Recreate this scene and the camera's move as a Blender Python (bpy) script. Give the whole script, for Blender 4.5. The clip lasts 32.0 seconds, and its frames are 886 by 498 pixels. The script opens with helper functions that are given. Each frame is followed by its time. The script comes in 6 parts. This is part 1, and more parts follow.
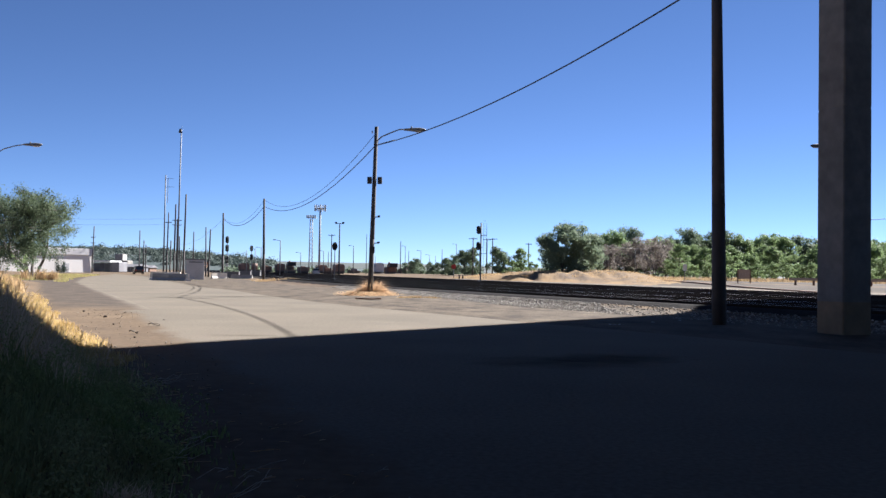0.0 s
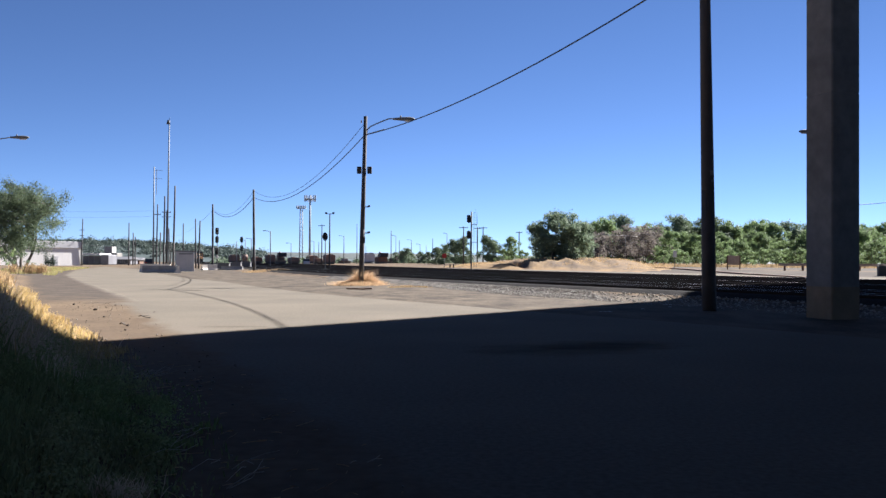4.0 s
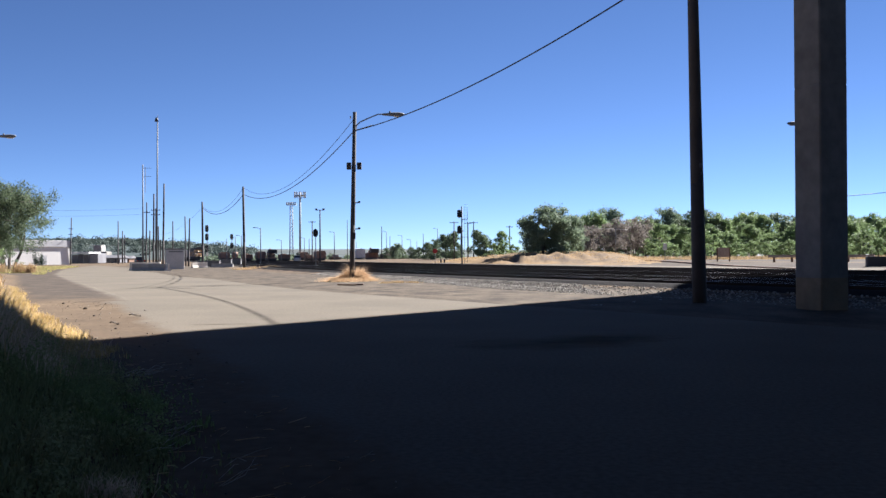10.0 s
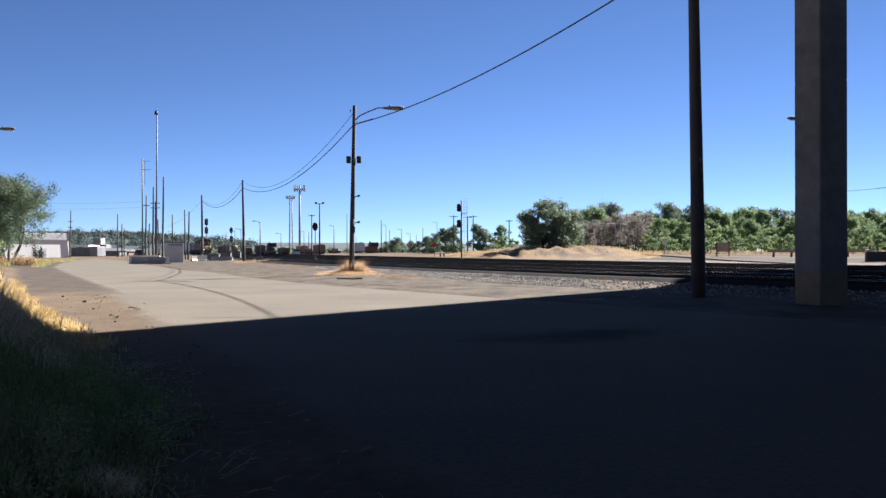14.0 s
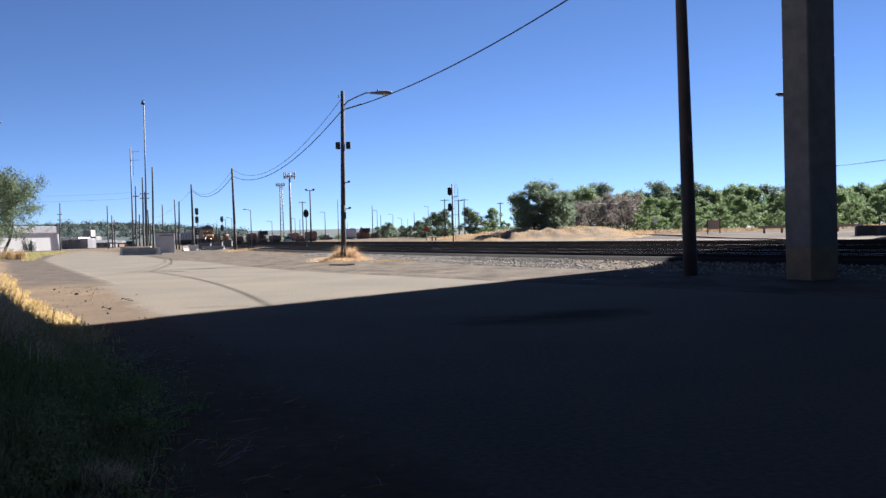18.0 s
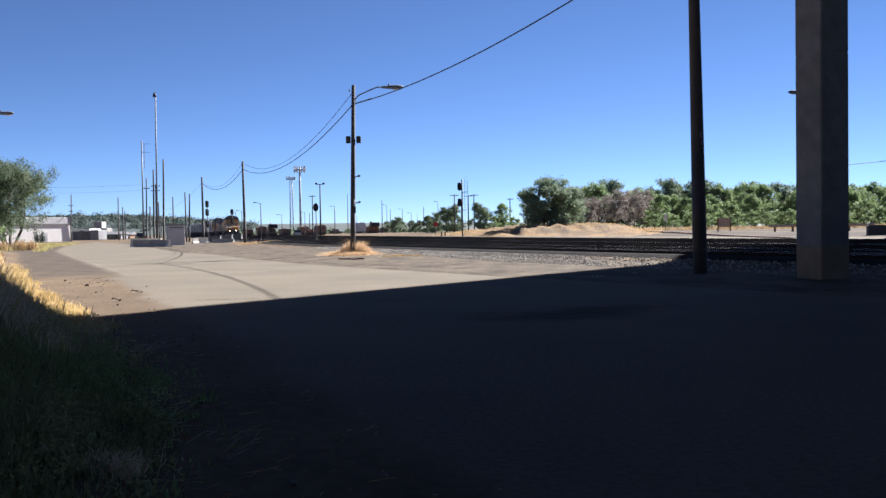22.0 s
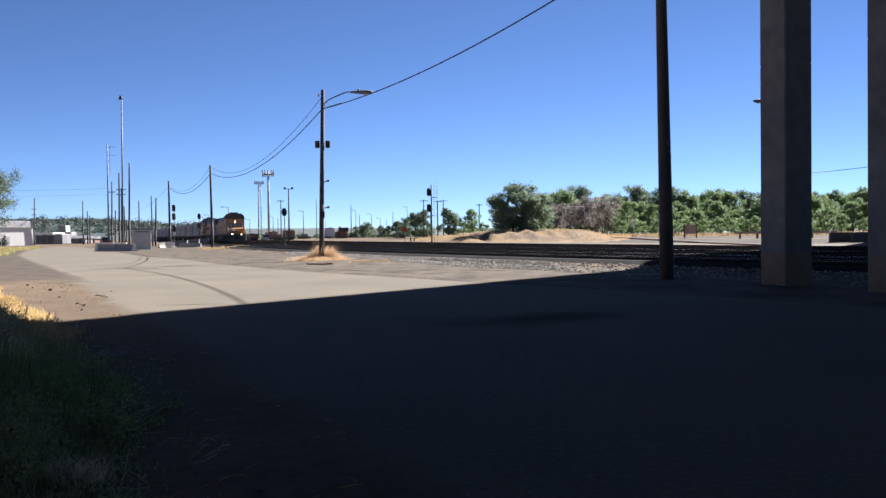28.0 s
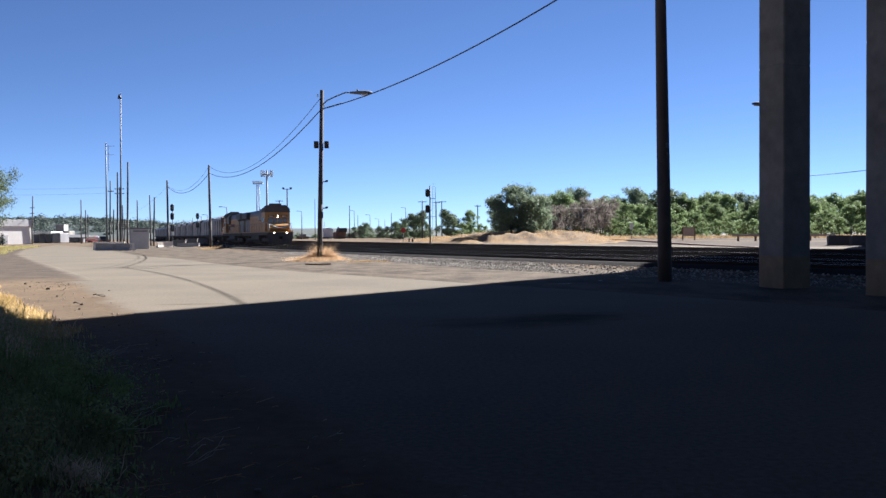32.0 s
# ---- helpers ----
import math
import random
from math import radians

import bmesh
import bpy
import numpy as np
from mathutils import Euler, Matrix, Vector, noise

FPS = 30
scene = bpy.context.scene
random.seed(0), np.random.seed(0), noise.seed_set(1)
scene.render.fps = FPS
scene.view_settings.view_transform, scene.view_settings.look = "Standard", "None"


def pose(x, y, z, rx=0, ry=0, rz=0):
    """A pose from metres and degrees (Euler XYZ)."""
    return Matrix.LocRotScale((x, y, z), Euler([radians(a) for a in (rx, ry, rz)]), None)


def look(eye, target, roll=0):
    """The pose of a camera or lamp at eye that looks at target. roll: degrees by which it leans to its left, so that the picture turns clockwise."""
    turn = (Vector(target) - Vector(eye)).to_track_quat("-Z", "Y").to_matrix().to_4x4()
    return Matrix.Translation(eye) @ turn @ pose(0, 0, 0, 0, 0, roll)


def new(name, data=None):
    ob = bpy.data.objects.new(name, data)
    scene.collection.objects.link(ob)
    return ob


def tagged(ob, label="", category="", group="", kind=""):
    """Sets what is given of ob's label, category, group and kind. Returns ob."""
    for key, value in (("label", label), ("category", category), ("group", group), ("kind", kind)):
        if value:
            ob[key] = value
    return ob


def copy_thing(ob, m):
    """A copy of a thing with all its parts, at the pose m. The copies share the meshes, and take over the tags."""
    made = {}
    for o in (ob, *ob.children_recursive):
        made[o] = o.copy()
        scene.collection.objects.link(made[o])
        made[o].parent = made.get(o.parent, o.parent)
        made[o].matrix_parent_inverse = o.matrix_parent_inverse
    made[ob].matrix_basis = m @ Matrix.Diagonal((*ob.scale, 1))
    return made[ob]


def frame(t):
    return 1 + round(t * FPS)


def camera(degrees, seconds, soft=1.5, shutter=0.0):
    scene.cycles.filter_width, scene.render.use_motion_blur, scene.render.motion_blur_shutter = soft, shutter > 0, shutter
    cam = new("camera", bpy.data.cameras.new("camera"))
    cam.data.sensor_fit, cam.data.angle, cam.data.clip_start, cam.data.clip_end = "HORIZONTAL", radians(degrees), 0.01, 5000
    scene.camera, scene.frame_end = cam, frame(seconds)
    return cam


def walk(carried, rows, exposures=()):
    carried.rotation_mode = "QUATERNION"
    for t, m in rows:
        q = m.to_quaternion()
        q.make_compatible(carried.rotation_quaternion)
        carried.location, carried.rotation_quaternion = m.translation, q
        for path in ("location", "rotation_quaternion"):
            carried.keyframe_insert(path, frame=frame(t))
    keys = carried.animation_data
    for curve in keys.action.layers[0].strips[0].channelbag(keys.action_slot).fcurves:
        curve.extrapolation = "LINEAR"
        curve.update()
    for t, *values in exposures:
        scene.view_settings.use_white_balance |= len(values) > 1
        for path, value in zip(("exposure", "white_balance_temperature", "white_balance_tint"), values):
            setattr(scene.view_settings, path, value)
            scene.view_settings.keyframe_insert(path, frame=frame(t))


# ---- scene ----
cam = camera(54.1, 32.0, soft=1.45)

# ---- camera path: the holder stands still and turns ----
EYE = (0.0, 0.0, 1.5)
PATH = [(0, 1.10, 1.52, -0.96), (0.5, 0.88, 1.57, -1.03), (1, 0.58, 1.64, -1.18), (1.5, 0.51, 1.73, -1.17), (2, 0.53, 1.87, -1.10), (2.5, 0.54, 1.94, -1.08), (3, 0.75, 2.06, -0.83), (3.5, 0.58, 1.83, -0.52), (4, 0.49, 0.81, -0.35), (4.5, 0.67, -0.09, -0.20), (6.5, 0.11, -0.40, -0.10), (7, 0.41, -0.22, -0.14), (7.5, 0.56, -0.05, -0.12), (8, 0.15, 0.08, -0.16), (8.5, -0.06, 0.24, -0.12), (9, 0.00, 0.38, -0.00), (9.5, 0.14, 0.54, 0.22), (10, -0.12, 0.49, 0.24), (10.5, 0.05, 0.31, 0.18), (11, 0.02, 0.17, 0.08), (11.5, 0.06, 0.08, -0.13), (12, 0.10, 0.06, -0.11), (12.5, 0.02, 0.10, -0.07), (13, 0.10, 0.21, 0.11), (13.5, -0.04, 0.14, 0.10), (15.5, -0.23, 0.01, 0.07), (16, 0.06, -0.29, 0.02), (16.5, 0.17, -0.77, 0.09), (17, -0.64, -1.46, 0.21), (17.5, -1.14, -1.33, 0.72), (18, -0.70, -0.98, 1.42), (18.5, -0.79, -1.03, 1.73), (19, -0.80, -1.13, 1.60), (19.5, -0.80, -1.43, 1.89), (20, -0.64, -1.76, 1.80), (20.5, -0.32, -1.74, 1.36), (21, -0.14, -1.52, 1.11), (21.5, -0.05, -1.41, 0.93), (22, -0.08, -1.29, 0.83), (22.5, 0.23, -1.16, 0.85), (23, 0.33, -0.98, 0.81), (23.5, -0.01, -1.03, 0.67), (24, -0.11, -1.09, 0.66), (24.5, -0.18, -1.01, 0.74), (25, -0.04, -0.77, 0.84), (25.5, 0.05, -0.40, 1.01), (26, -0.51, -0.44, 0.81), (26.5, -1.41, -0.83, 0.44), (28.5, -2.14, -0.96, 0.60), (29, -2.02, -1.01, 0.50), (29.5, -2.07, -1.14, 0.40), (30, -2.09, -1.12, 0.24), (30.5, -2.03, -1.08, 0.24), (31, -1.99, -0.95, 0.27), (31.5, -2.22, -0.92, 0.19), (32, -2.22, -0.89, 0.28)]
walk(cam, [(t, pose(*EYE, 90 + p, r, y)) for t, y, p, r in PATH], exposures=[(0.0, 2.2, 5200, 16), (32.0, 2.2, 5200, 16)])

# ---- world, sun ----
SUN_TO = Vector((0.96, 1.06, 1.0)).normalized()
world = bpy.data.worlds.new("world")
scene.world = world
world.use_nodes = True
wn = world.node_tree
wn.nodes.clear()
sky = wn.nodes.new("ShaderNodeTexSky")
sky.sky_type = "NISHITA"
sky.sun_disc = False
sky.sun_elevation = math.asin(SUN_TO.z)
sky.sun_rotation = math.atan2(SUN_TO.x, SUN_TO.y)
sky.altitude = 2600
sky.air_density, sky.dust_density, sky.ozone_density = 0.6, 0.0, 1.15
bg = wn.nodes.new("ShaderNodeBackground")
bg.inputs["Strength"].default_value = 0.0242
wo = wn.nodes.new("ShaderNodeOutputWorld")
wn.links.new(sky.outputs[0], bg.inputs["Color"])
wn.links.new(bg.outputs[0], wo.inputs["Surface"])
sun_data = bpy.data.lights.new("sun", "SUN")
sun_data.energy, sun_data.angle, sun_data.color = 5.0, radians(0.53), (1.0, 0.87, 0.66)
sun = new("sun", sun_data)
sun.matrix_world = look(SUN_TO * 200, (0, 0, 0))
scene.view_settings.exposure = 0.0


# ---- materials ----
def mat(name, a, b=None, rough=0.8, metal=0.0, scale=3.0, fine=40.0, bump=0.25, spread=0.0, spec=0.4, emit=0.0, mix=(0.35, 0.65), depth=0.02, streak=None):
    """Two colours mixed by coarse noise, broken up by fine noise, with a fine relief in metres."""
    m = bpy.data.materials.new(name)
    m.use_nodes = True
    nt = m.node_tree
    bs = nt.nodes["Principled BSDF"]
    b = b or tuple(c * 0.75 for c in a)
    co = nt.nodes.new("ShaderNodeTexCoord")
    n1 = nt.nodes.new("ShaderNodeTexNoise")
    n1.inputs["Scale"].default_value, n1.inputs["Detail"].default_value = scale, 5
    n2 = nt.nodes.new("ShaderNodeTexNoise")
    n2.inputs["Scale"].default_value, n2.inputs["Detail"].default_value = fine, 4
    for n in (n1, n2):
        nt.links.new(co.outputs["Object"], n.inputs["Vector"])
    if streak:
        turned = nt.nodes.new("ShaderNodeMapping")
        turned.inputs["Rotation"].default_value = (0, 0, streak[0])
        turned.inputs["Scale"].default_value = (1, streak[1], 1)
        nt.links.new(co.outputs["Object"], turned.inputs["Vector"])
        nt.links.new(turned.outputs[0], n1.inputs["Vector"])
        n1.inputs["Roughness"].default_value = 0.68
    ramp = nt.nodes.new("ShaderNodeMapRange")
    ramp.inputs["From Min"].default_value, ramp.inputs["From Max"].default_value = mix
    nt.links.new(n1.outputs[0], ramp.inputs["Value"])
    mx = nt.nodes.new("ShaderNodeMix")
    mx.data_type = "RGBA"
    mx.inputs[6].default_value, mx.inputs[7].default_value = (*a, 1), (*b, 1)
    nt.links.new(ramp.outputs[0], mx.inputs[0])
    hv = nt.nodes.new("ShaderNodeHueSaturation")
    vr = nt.nodes.new("ShaderNodeMapRange")
    vr.inputs["From Min"].default_value, vr.inputs["From Max"].default_value = 0.3, 0.7
    vr.inputs["To Min"].default_value, vr.inputs["To Max"].default_value = 0.82, 1.18
    nt.links.new(n2.outputs[0], vr.inputs["Value"])
    last = vr.outputs[0]
    if spread:
        oi = nt.nodes.new("ShaderNodeObjectInfo")
        gi = nt.nodes.new("ShaderNodeNewGeometry")
        ad = nt.nodes.new("ShaderNodeMath")
        ad.operation = "ADD"
        nt.links.new(oi.outputs["Random"], ad.inputs[0])
        nt.links.new(gi.outputs["Random Per Island"], ad.inputs[1])
        sr = nt.nodes.new("ShaderNodeMapRange")
        sr.inputs["From Max"].default_value = 2.0
        sr.inputs["To Min"].default_value, sr.inputs["To Max"].default_value = 1 - spread, 1 + spread
        nt.links.new(ad.outputs[0], sr.inputs["Value"])
        mu = nt.nodes.new("ShaderNodeMath")
        mu.operation = "MULTIPLY"
        nt.links.new(sr.outputs[0], mu.inputs[0])
        nt.links.new(last, mu.inputs[1])
        last = mu.outputs[0]
    nt.links.new(last, hv.inputs["Value"])
    nt.links.new(mx.outputs[2], hv.inputs["Color"])
    nt.links.new(hv.outputs[0], bs.inputs["Base Color"])
    bs.inputs["Roughness"].default_value, bs.inputs["Metallic"].default_value = rough, metal
    bs.inputs["Specular IOR Level"].default_value = spec
    if bump:
        bp = nt.nodes.new("ShaderNodeBump")
        bp.inputs["Strength"].default_value, bp.inputs["Distance"].default_value = bump, depth
        nt.links.new(n2.outputs[0], bp.inputs["Height"])
        nt.links.new(bp.outputs[0], bs.inputs["Normal"])
    if emit:
        bs.inputs["Emission Color"].default_value, bs.inputs["Emission Strength"].default_value = (*a, 1), emit
    return m


DIRT = ((0.136, 0.102, 0.068), (0.094, 0.071, 0.050), 0.35, 7)
ASPHALT = ((0.146, 0.126, 0.099), (0.122, 0.107, 0.085), 0.25, 18)


def two_tone(nt, a, b, scale, fine):
    """The colour of a surface made by mat(), for loose layers that thin out over it."""
    co = nt.nodes.new("ShaderNodeTexCoord")
    n1 = nt.nodes.new("ShaderNodeTexNoise")
    n1.inputs["Scale"].default_value, n1.inputs["Detail"].default_value = scale, 5
    n2 = nt.nodes.new("ShaderNodeTexNoise")
    n2.inputs["Scale"].default_value, n2.inputs["Detail"].default_value = fine, 4
    for n in (n1, n2):
        nt.links.new(co.outputs["Object"], n.inputs["Vector"])
    ramp = nt.nodes.new("ShaderNodeMapRange")
    ramp.inputs["From Min"].default_value, ramp.inputs["From Max"].default_value = 0.35, 0.65
    nt.links.new(n1.outputs[0], ramp.inputs["Value"])
    mx = nt.nodes.new("ShaderNodeMix")
    mx.data_type = "RGBA"
    mx.inputs[6].default_value, mx.inputs[7].default_value = (*a, 1), (*b, 1)
    nt.links.new(ramp.outputs[0], mx.inputs[0])
    vr = nt.nodes.new("ShaderNodeMapRange")
    vr.inputs["From Min"].default_value, vr.inputs["From Max"].default_value = 0.3, 0.7
    vr.inputs["To Min"].default_value, vr.inputs["To Max"].default_value = 0.82, 1.18
    nt.links.new(n2.outputs[0], vr.inputs["Value"])
    hv = nt.nodes.new("ShaderNodeHueSaturation")
    nt.links.new(vr.outputs[0], hv.inputs["Value"])
    nt.links.new(mx.outputs[2], hv.inputs["Color"])
    return hv.outputs[0]


def feathered(m, attribute, under, lo, hi, scale=0.5, rough=0.7):
    """A loose layer whose rim breaks up and thins out over what lies under it, by an attribute of its mesh that falls to 0 at the rim."""
    nt = m.node_tree
    bs = nt.nodes["Principled BSDF"]
    own = bs.inputs["Base Color"].links[0].from_socket
    at_ = nt.nodes.new("ShaderNodeAttribute")
    at_.attribute_name = attribute
    nz = nt.nodes.new("ShaderNodeTexNoise")
    nz.inputs["Scale"].default_value, nz.inputs["Detail"].default_value, nz.inputs["Roughness"].default_value = scale, 9, rough
    co = nt.nodes.new("ShaderNodeTexCoord")
    nt.links.new(co.outputs["Object"], nz.inputs["Vector"])
    ad = nt.nodes.new("ShaderNodeMath")
    ad.operation = "ADD"
    nt.links.new(at_.outputs["Fac"], ad.inputs[0])
    nt.links.new(nz.outputs[0], ad.inputs[1])
    rm = nt.nodes.new("ShaderNodeMapRange")
    rm.inputs["From Min"].default_value, rm.inputs["From Max"].default_value = lo, hi
    nt.links.new(ad.outputs[0], rm.inputs["Value"])
    mx = nt.nodes.new("ShaderNodeMix")
    mx.data_type = "RGBA"
    nt.links.new(rm.outputs[0], mx.inputs[0])
    nt.links.new(two_tone(nt, *under), mx.inputs[6])
    nt.links.new(own, mx.inputs[7])
    nt.links.new(mx.outputs[2], bs.inputs["Base Color"])


def leaf_mat(name, a, b, through_light=0.35, spread=0.45):
    m = mat(name, a, b, rough=0.6, scale=0.6, fine=6, bump=0, spread=spread, spec=0.06)
    nt = m.node_tree
    bs = nt.nodes["Principled BSDF"]
    tr = nt.nodes.new("ShaderNodeBsdfTranslucent")
    nt.links.new(bs.inputs["Base Color"].links[0].from_socket, tr.inputs["Color"])
    ms = nt.nodes.new("ShaderNodeMixShader")
    ms.inputs[0].default_value = through_light
    nt.links.new(bs.outputs[0], ms.inputs[1])
    nt.links.new(tr.outputs[0], ms.inputs[2])
    nt.links.new(ms.outputs[0], nt.nodes["Material Output"].inputs["Surface"])
    return m


M = {
    "dirt": mat("dirt", *DIRT[:2], scale=DIRT[2], fine=DIRT[3], bump=0.08, rough=0.95, depth=0.02, spec=0.03),
    "asphalt": mat("asphalt", *ASPHALT[:2], scale=ASPHALT[2], fine=ASPHALT[3], bump=0.08, rough=0.95, depth=0.004, spec=0.03),
    # darker tone of the short streak on the road
    "stain": mat("stain", (0.070, 0.058, 0.045), (0.098, 0.082, 0.063), scale=2.0, fine=25, bump=0.2, rough=0.95, spec=0.03),
    "oil": mat("oil", (0.075, 0.064, 0.050), (0.10, 0.086, 0.066), scale=1.0, fine=25, bump=0.2, rough=0.95, spec=0.03),
    "shoulder": mat("shoulder", (0.128, 0.106, 0.078), (0.060, 0.050, 0.041), scale=0.8, fine=9, bump=0.15, rough=0.95, depth=0.03, spec=0.03, streak=(-0.52, 0.5), mix=(0.34, 0.62)),
    "dark_gravel": mat("dark_gravel", (0.075, 0.062, 0.052), (0.048, 0.041, 0.036), scale=0.4, fine=8, bump=0.5, rough=0.95, depth=0.04, spec=0.03),
    "verge": mat("verge", (0.092, 0.076, 0.060), (0.064, 0.053, 0.044), scale=0.9, fine=6, bump=0.08, rough=0.95, depth=0.02, spec=0.03),
    "ballast": mat("ballast", (0.020, 0.018, 0.017), (0.032, 0.029, 0.027), scale=0.4, fine=10, bump=0.8, rough=0.95, depth=0.06, spec=0.03),
    "stone": mat("stone", (0.36, 0.33, 0.28), (0.165, 0.150, 0.127), scale=2, fine=20, bump=0.3, spread=0.5, rough=0.9),
    "chip": mat("chip", (0.17, 0.137, 0.105), (0.105, 0.086, 0.068), scale=2, fine=12, bump=0, spread=0.35, rough=0.95, spec=0.03),
    "pale_gravel": mat("pale_gravel", (0.092, 0.077, 0.061), (0.062, 0.053, 0.044), scale=0.1, fine=4, bump=0.2, rough=0.95, spec=0.03),
    "sand": mat("sand", (0.225, 0.155, 0.080), (0.115, 0.088, 0.064), scale=0.22, fine=3, bump=0.3, rough=0.95, depth=0.06, spec=0.03, streak=(0.5, 0.35), mix=(0.4, 0.62)),
    "drygrass": leaf_mat("drygrass", (0.62, 0.47, 0.20), (0.50, 0.36, 0.14), 0.4),
    "tanweed": leaf_mat("tanweed", (0.47, 0.345, 0.19), (0.37, 0.265, 0.14), 0.3),
    "grass": leaf_mat("grass", (0.21, 0.265, 0.09), (0.29, 0.28, 0.13), 0.4),
    "straw": leaf_mat("straw", (0.66, 0.47, 0.28), (0.48, 0.33, 0.19), 0.5),
    "lawn": leaf_mat("lawn", (0.26, 0.25, 0.09), (0.36, 0.30, 0.13), 0.4),
    "deadgrass": leaf_mat("deadgrass", (0.68, 0.53, 0.36), (0.52, 0.40, 0.27), 0.4),
    "leaf_grey": leaf_mat("leaf_grey", (0.142, 0.180, 0.100), (0.10, 0.128, 0.074), 0.35, 0.3),
    "leaf_bright": leaf_mat("leaf_bright", (0.215, 0.28, 0.118), (0.155, 0.21, 0.095), 0.42, 0.3),
    # leaf green greyed a little, with the haze mixed into it
    "leaf_dark": leaf_mat("leaf_dark", (0.19, 0.235, 0.15), (0.14, 0.18, 0.115), 0.4, 0.3),
    "leaf_conifer": leaf_mat("leaf_conifer", (0.060, 0.085, 0.058), (0.045, 0.066, 0.046), 0.2, 0.3),
    "leaf_dead": leaf_mat("leaf_dead", (0.23, 0.20, 0.17), (0.175, 0.155, 0.135), 0.35, 0.3),
    # both hill greens paled and blued, painting distance haze into the colour
    "hill": leaf_mat("hill", (0.075, 0.09, 0.09), (0.085, 0.10, 0.092), 0.1),
    "hill_wood": leaf_mat("hill_wood", (0.096, 0.118, 0.100), (0.078, 0.098, 0.086), 0.25, 0.1),
    "far_hill": mat("far_hill", (0.031, 0.041, 0.038), (0.042, 0.051, 0.044), scale=0.01, fine=0.15, bump=0),
    "bark": mat("bark", (0.10, 0.085, 0.07), (0.07, 0.06, 0.05), scale=6, fine=30, bump=0.6, rough=0.95),
    "wood_pole": mat("wood_pole", (0.052, 0.048, 0.047), (0.082, 0.074, 0.070), scale=1.5, fine=40, bump=0.4, rough=0.9),
    "pale_pole": mat("pale_pole", (0.095, 0.082, 0.074), (0.072, 0.063, 0.058), scale=1.5, fine=40, bump=0.4, rough=0.9),
    "steel": mat("steel", (0.12, 0.125, 0.135), (0.09, 0.095, 0.105), scale=2, fine=30, bump=0.1, rough=0.6, metal=0.0),
    "galv": mat("galv", (0.165, 0.168, 0.175), (0.125, 0.128, 0.135), scale=3, fine=30, bump=0.05, rough=0.7, spec=0.2),
    "far_steel": mat("far_steel", (0.34, 0.36, 0.38), (0.28, 0.30, 0.32), scale=1, fine=10, bump=0.05, rough=0.7, spec=0.2),
    "black": mat("black", (0.02, 0.02, 0.022), (0.03, 0.03, 0.032), rough=0.6, bump=0.1),
    "wire": mat("wire", (0.03, 0.03, 0.035), rough=0.6, bump=0),
    "rail": mat("rail", (0.035, 0.025, 0.02), (0.025, 0.018, 0.015), scale=3, fine=30, bump=0.2, rough=0.9, spec=0.05),
    "railtop": mat("railtop", (0.55, 0.51, 0.47), rough=0.35, metal=0.7, bump=0),
    "sleeper": mat("sleeper", (0.024, 0.019, 0.016), (0.036, 0.030, 0.025), scale=2, fine=20, bump=0.5, spread=0.3, rough=0.95, spec=0.03),
    "concrete": mat("concrete", (0.22, 0.205, 0.18), (0.155, 0.145, 0.13), scale=0.7, fine=14, bump=0.25, rough=0.9),
    "column": mat("column", (0.205, 0.192, 0.172), (0.160, 0.152, 0.138), scale=0.5, fine=3, bump=0.06, rough=0.9),
    "column_foot": mat("column_foot", (0.245, 0.188, 0.118), (0.185, 0.145, 0.092), scale=0.8, fine=3, bump=0.08, rough=0.9),
    "old_concrete": mat("old_concrete", (0.085, 0.083, 0.083), (0.06, 0.058, 0.058), scale=0.7, fine=14, bump=0.25, rough=0.9),
    "barrier": mat("barrier", (0.33, 0.315, 0.29), (0.25, 0.24, 0.22), scale=1.2, fine=14, bump=0.25, rough=0.9),
    "pale_concrete": mat("pale_concrete", (0.78, 0.70, 0.58), (0.66, 0.59, 0.49), scale=1, fine=14, bump=0.25, rough=0.9),
    "shed": mat("shed", (0.52, 0.505, 0.50), (0.45, 0.44, 0.44), scale=1, fine=20, bump=0.05, rough=0.5),
    "siding": mat("siding", (0.74, 0.71, 0.66), (0.66, 0.63, 0.59), scale=0.3, fine=5, bump=0.05, rough=0.6),
    "cabinet": mat("cabinet", (0.15, 0.145, 0.14), (0.115, 0.11, 0.108), scale=1, fine=15, bump=0.05, rough=0.6),
    "roof_grey": mat("roof_grey", (0.17, 0.165, 0.17), (0.13, 0.125, 0.13), scale=0.3, fine=5, bump=0.05, rough=0.6),
    "white": mat("white", (0.60, 0.59, 0.56), (0.52, 0.51, 0.48), scale=1, fine=10, bump=0.05, rough=0.6),
    "window": mat("window", (0.03, 0.035, 0.04), rough=0.08, bump=0, spec=0.8),
    "cab_glass": mat("cab_glass", (0.11, 0.115, 0.12), (0.09, 0.095, 0.10), rough=0.15, bump=0, spec=0.8),
    "yellow": mat("yellow", (0.44, 0.222, 0.056), (0.33, 0.168, 0.048), scale=1.2, fine=15, bump=0.04, rough=0.5, mix=(0.4, 0.8)),
    "loco_grey": mat("loco_grey", (0.105, 0.10, 0.094), (0.075, 0.072, 0.068), scale=1.2, fine=15, bump=0.05, rough=0.5),
    # base colour lifted to stand for haze over the distant train
    "loco_dark": mat("loco_dark", (0.088, 0.080, 0.073), (0.125, 0.108, 0.090), scale=1.5, fine=15, bump=0.1, rough=0.8, spec=0.15),
    "old_car": mat("old_car", (0.25, 0.155, 0.105), (0.14, 0.095, 0.075), scale=0.8, fine=10, bump=0.1, rough=0.85, spread=0.3),
    "red": mat("red", (0.42, 0.03, 0.025), rough=0.5, bump=0),
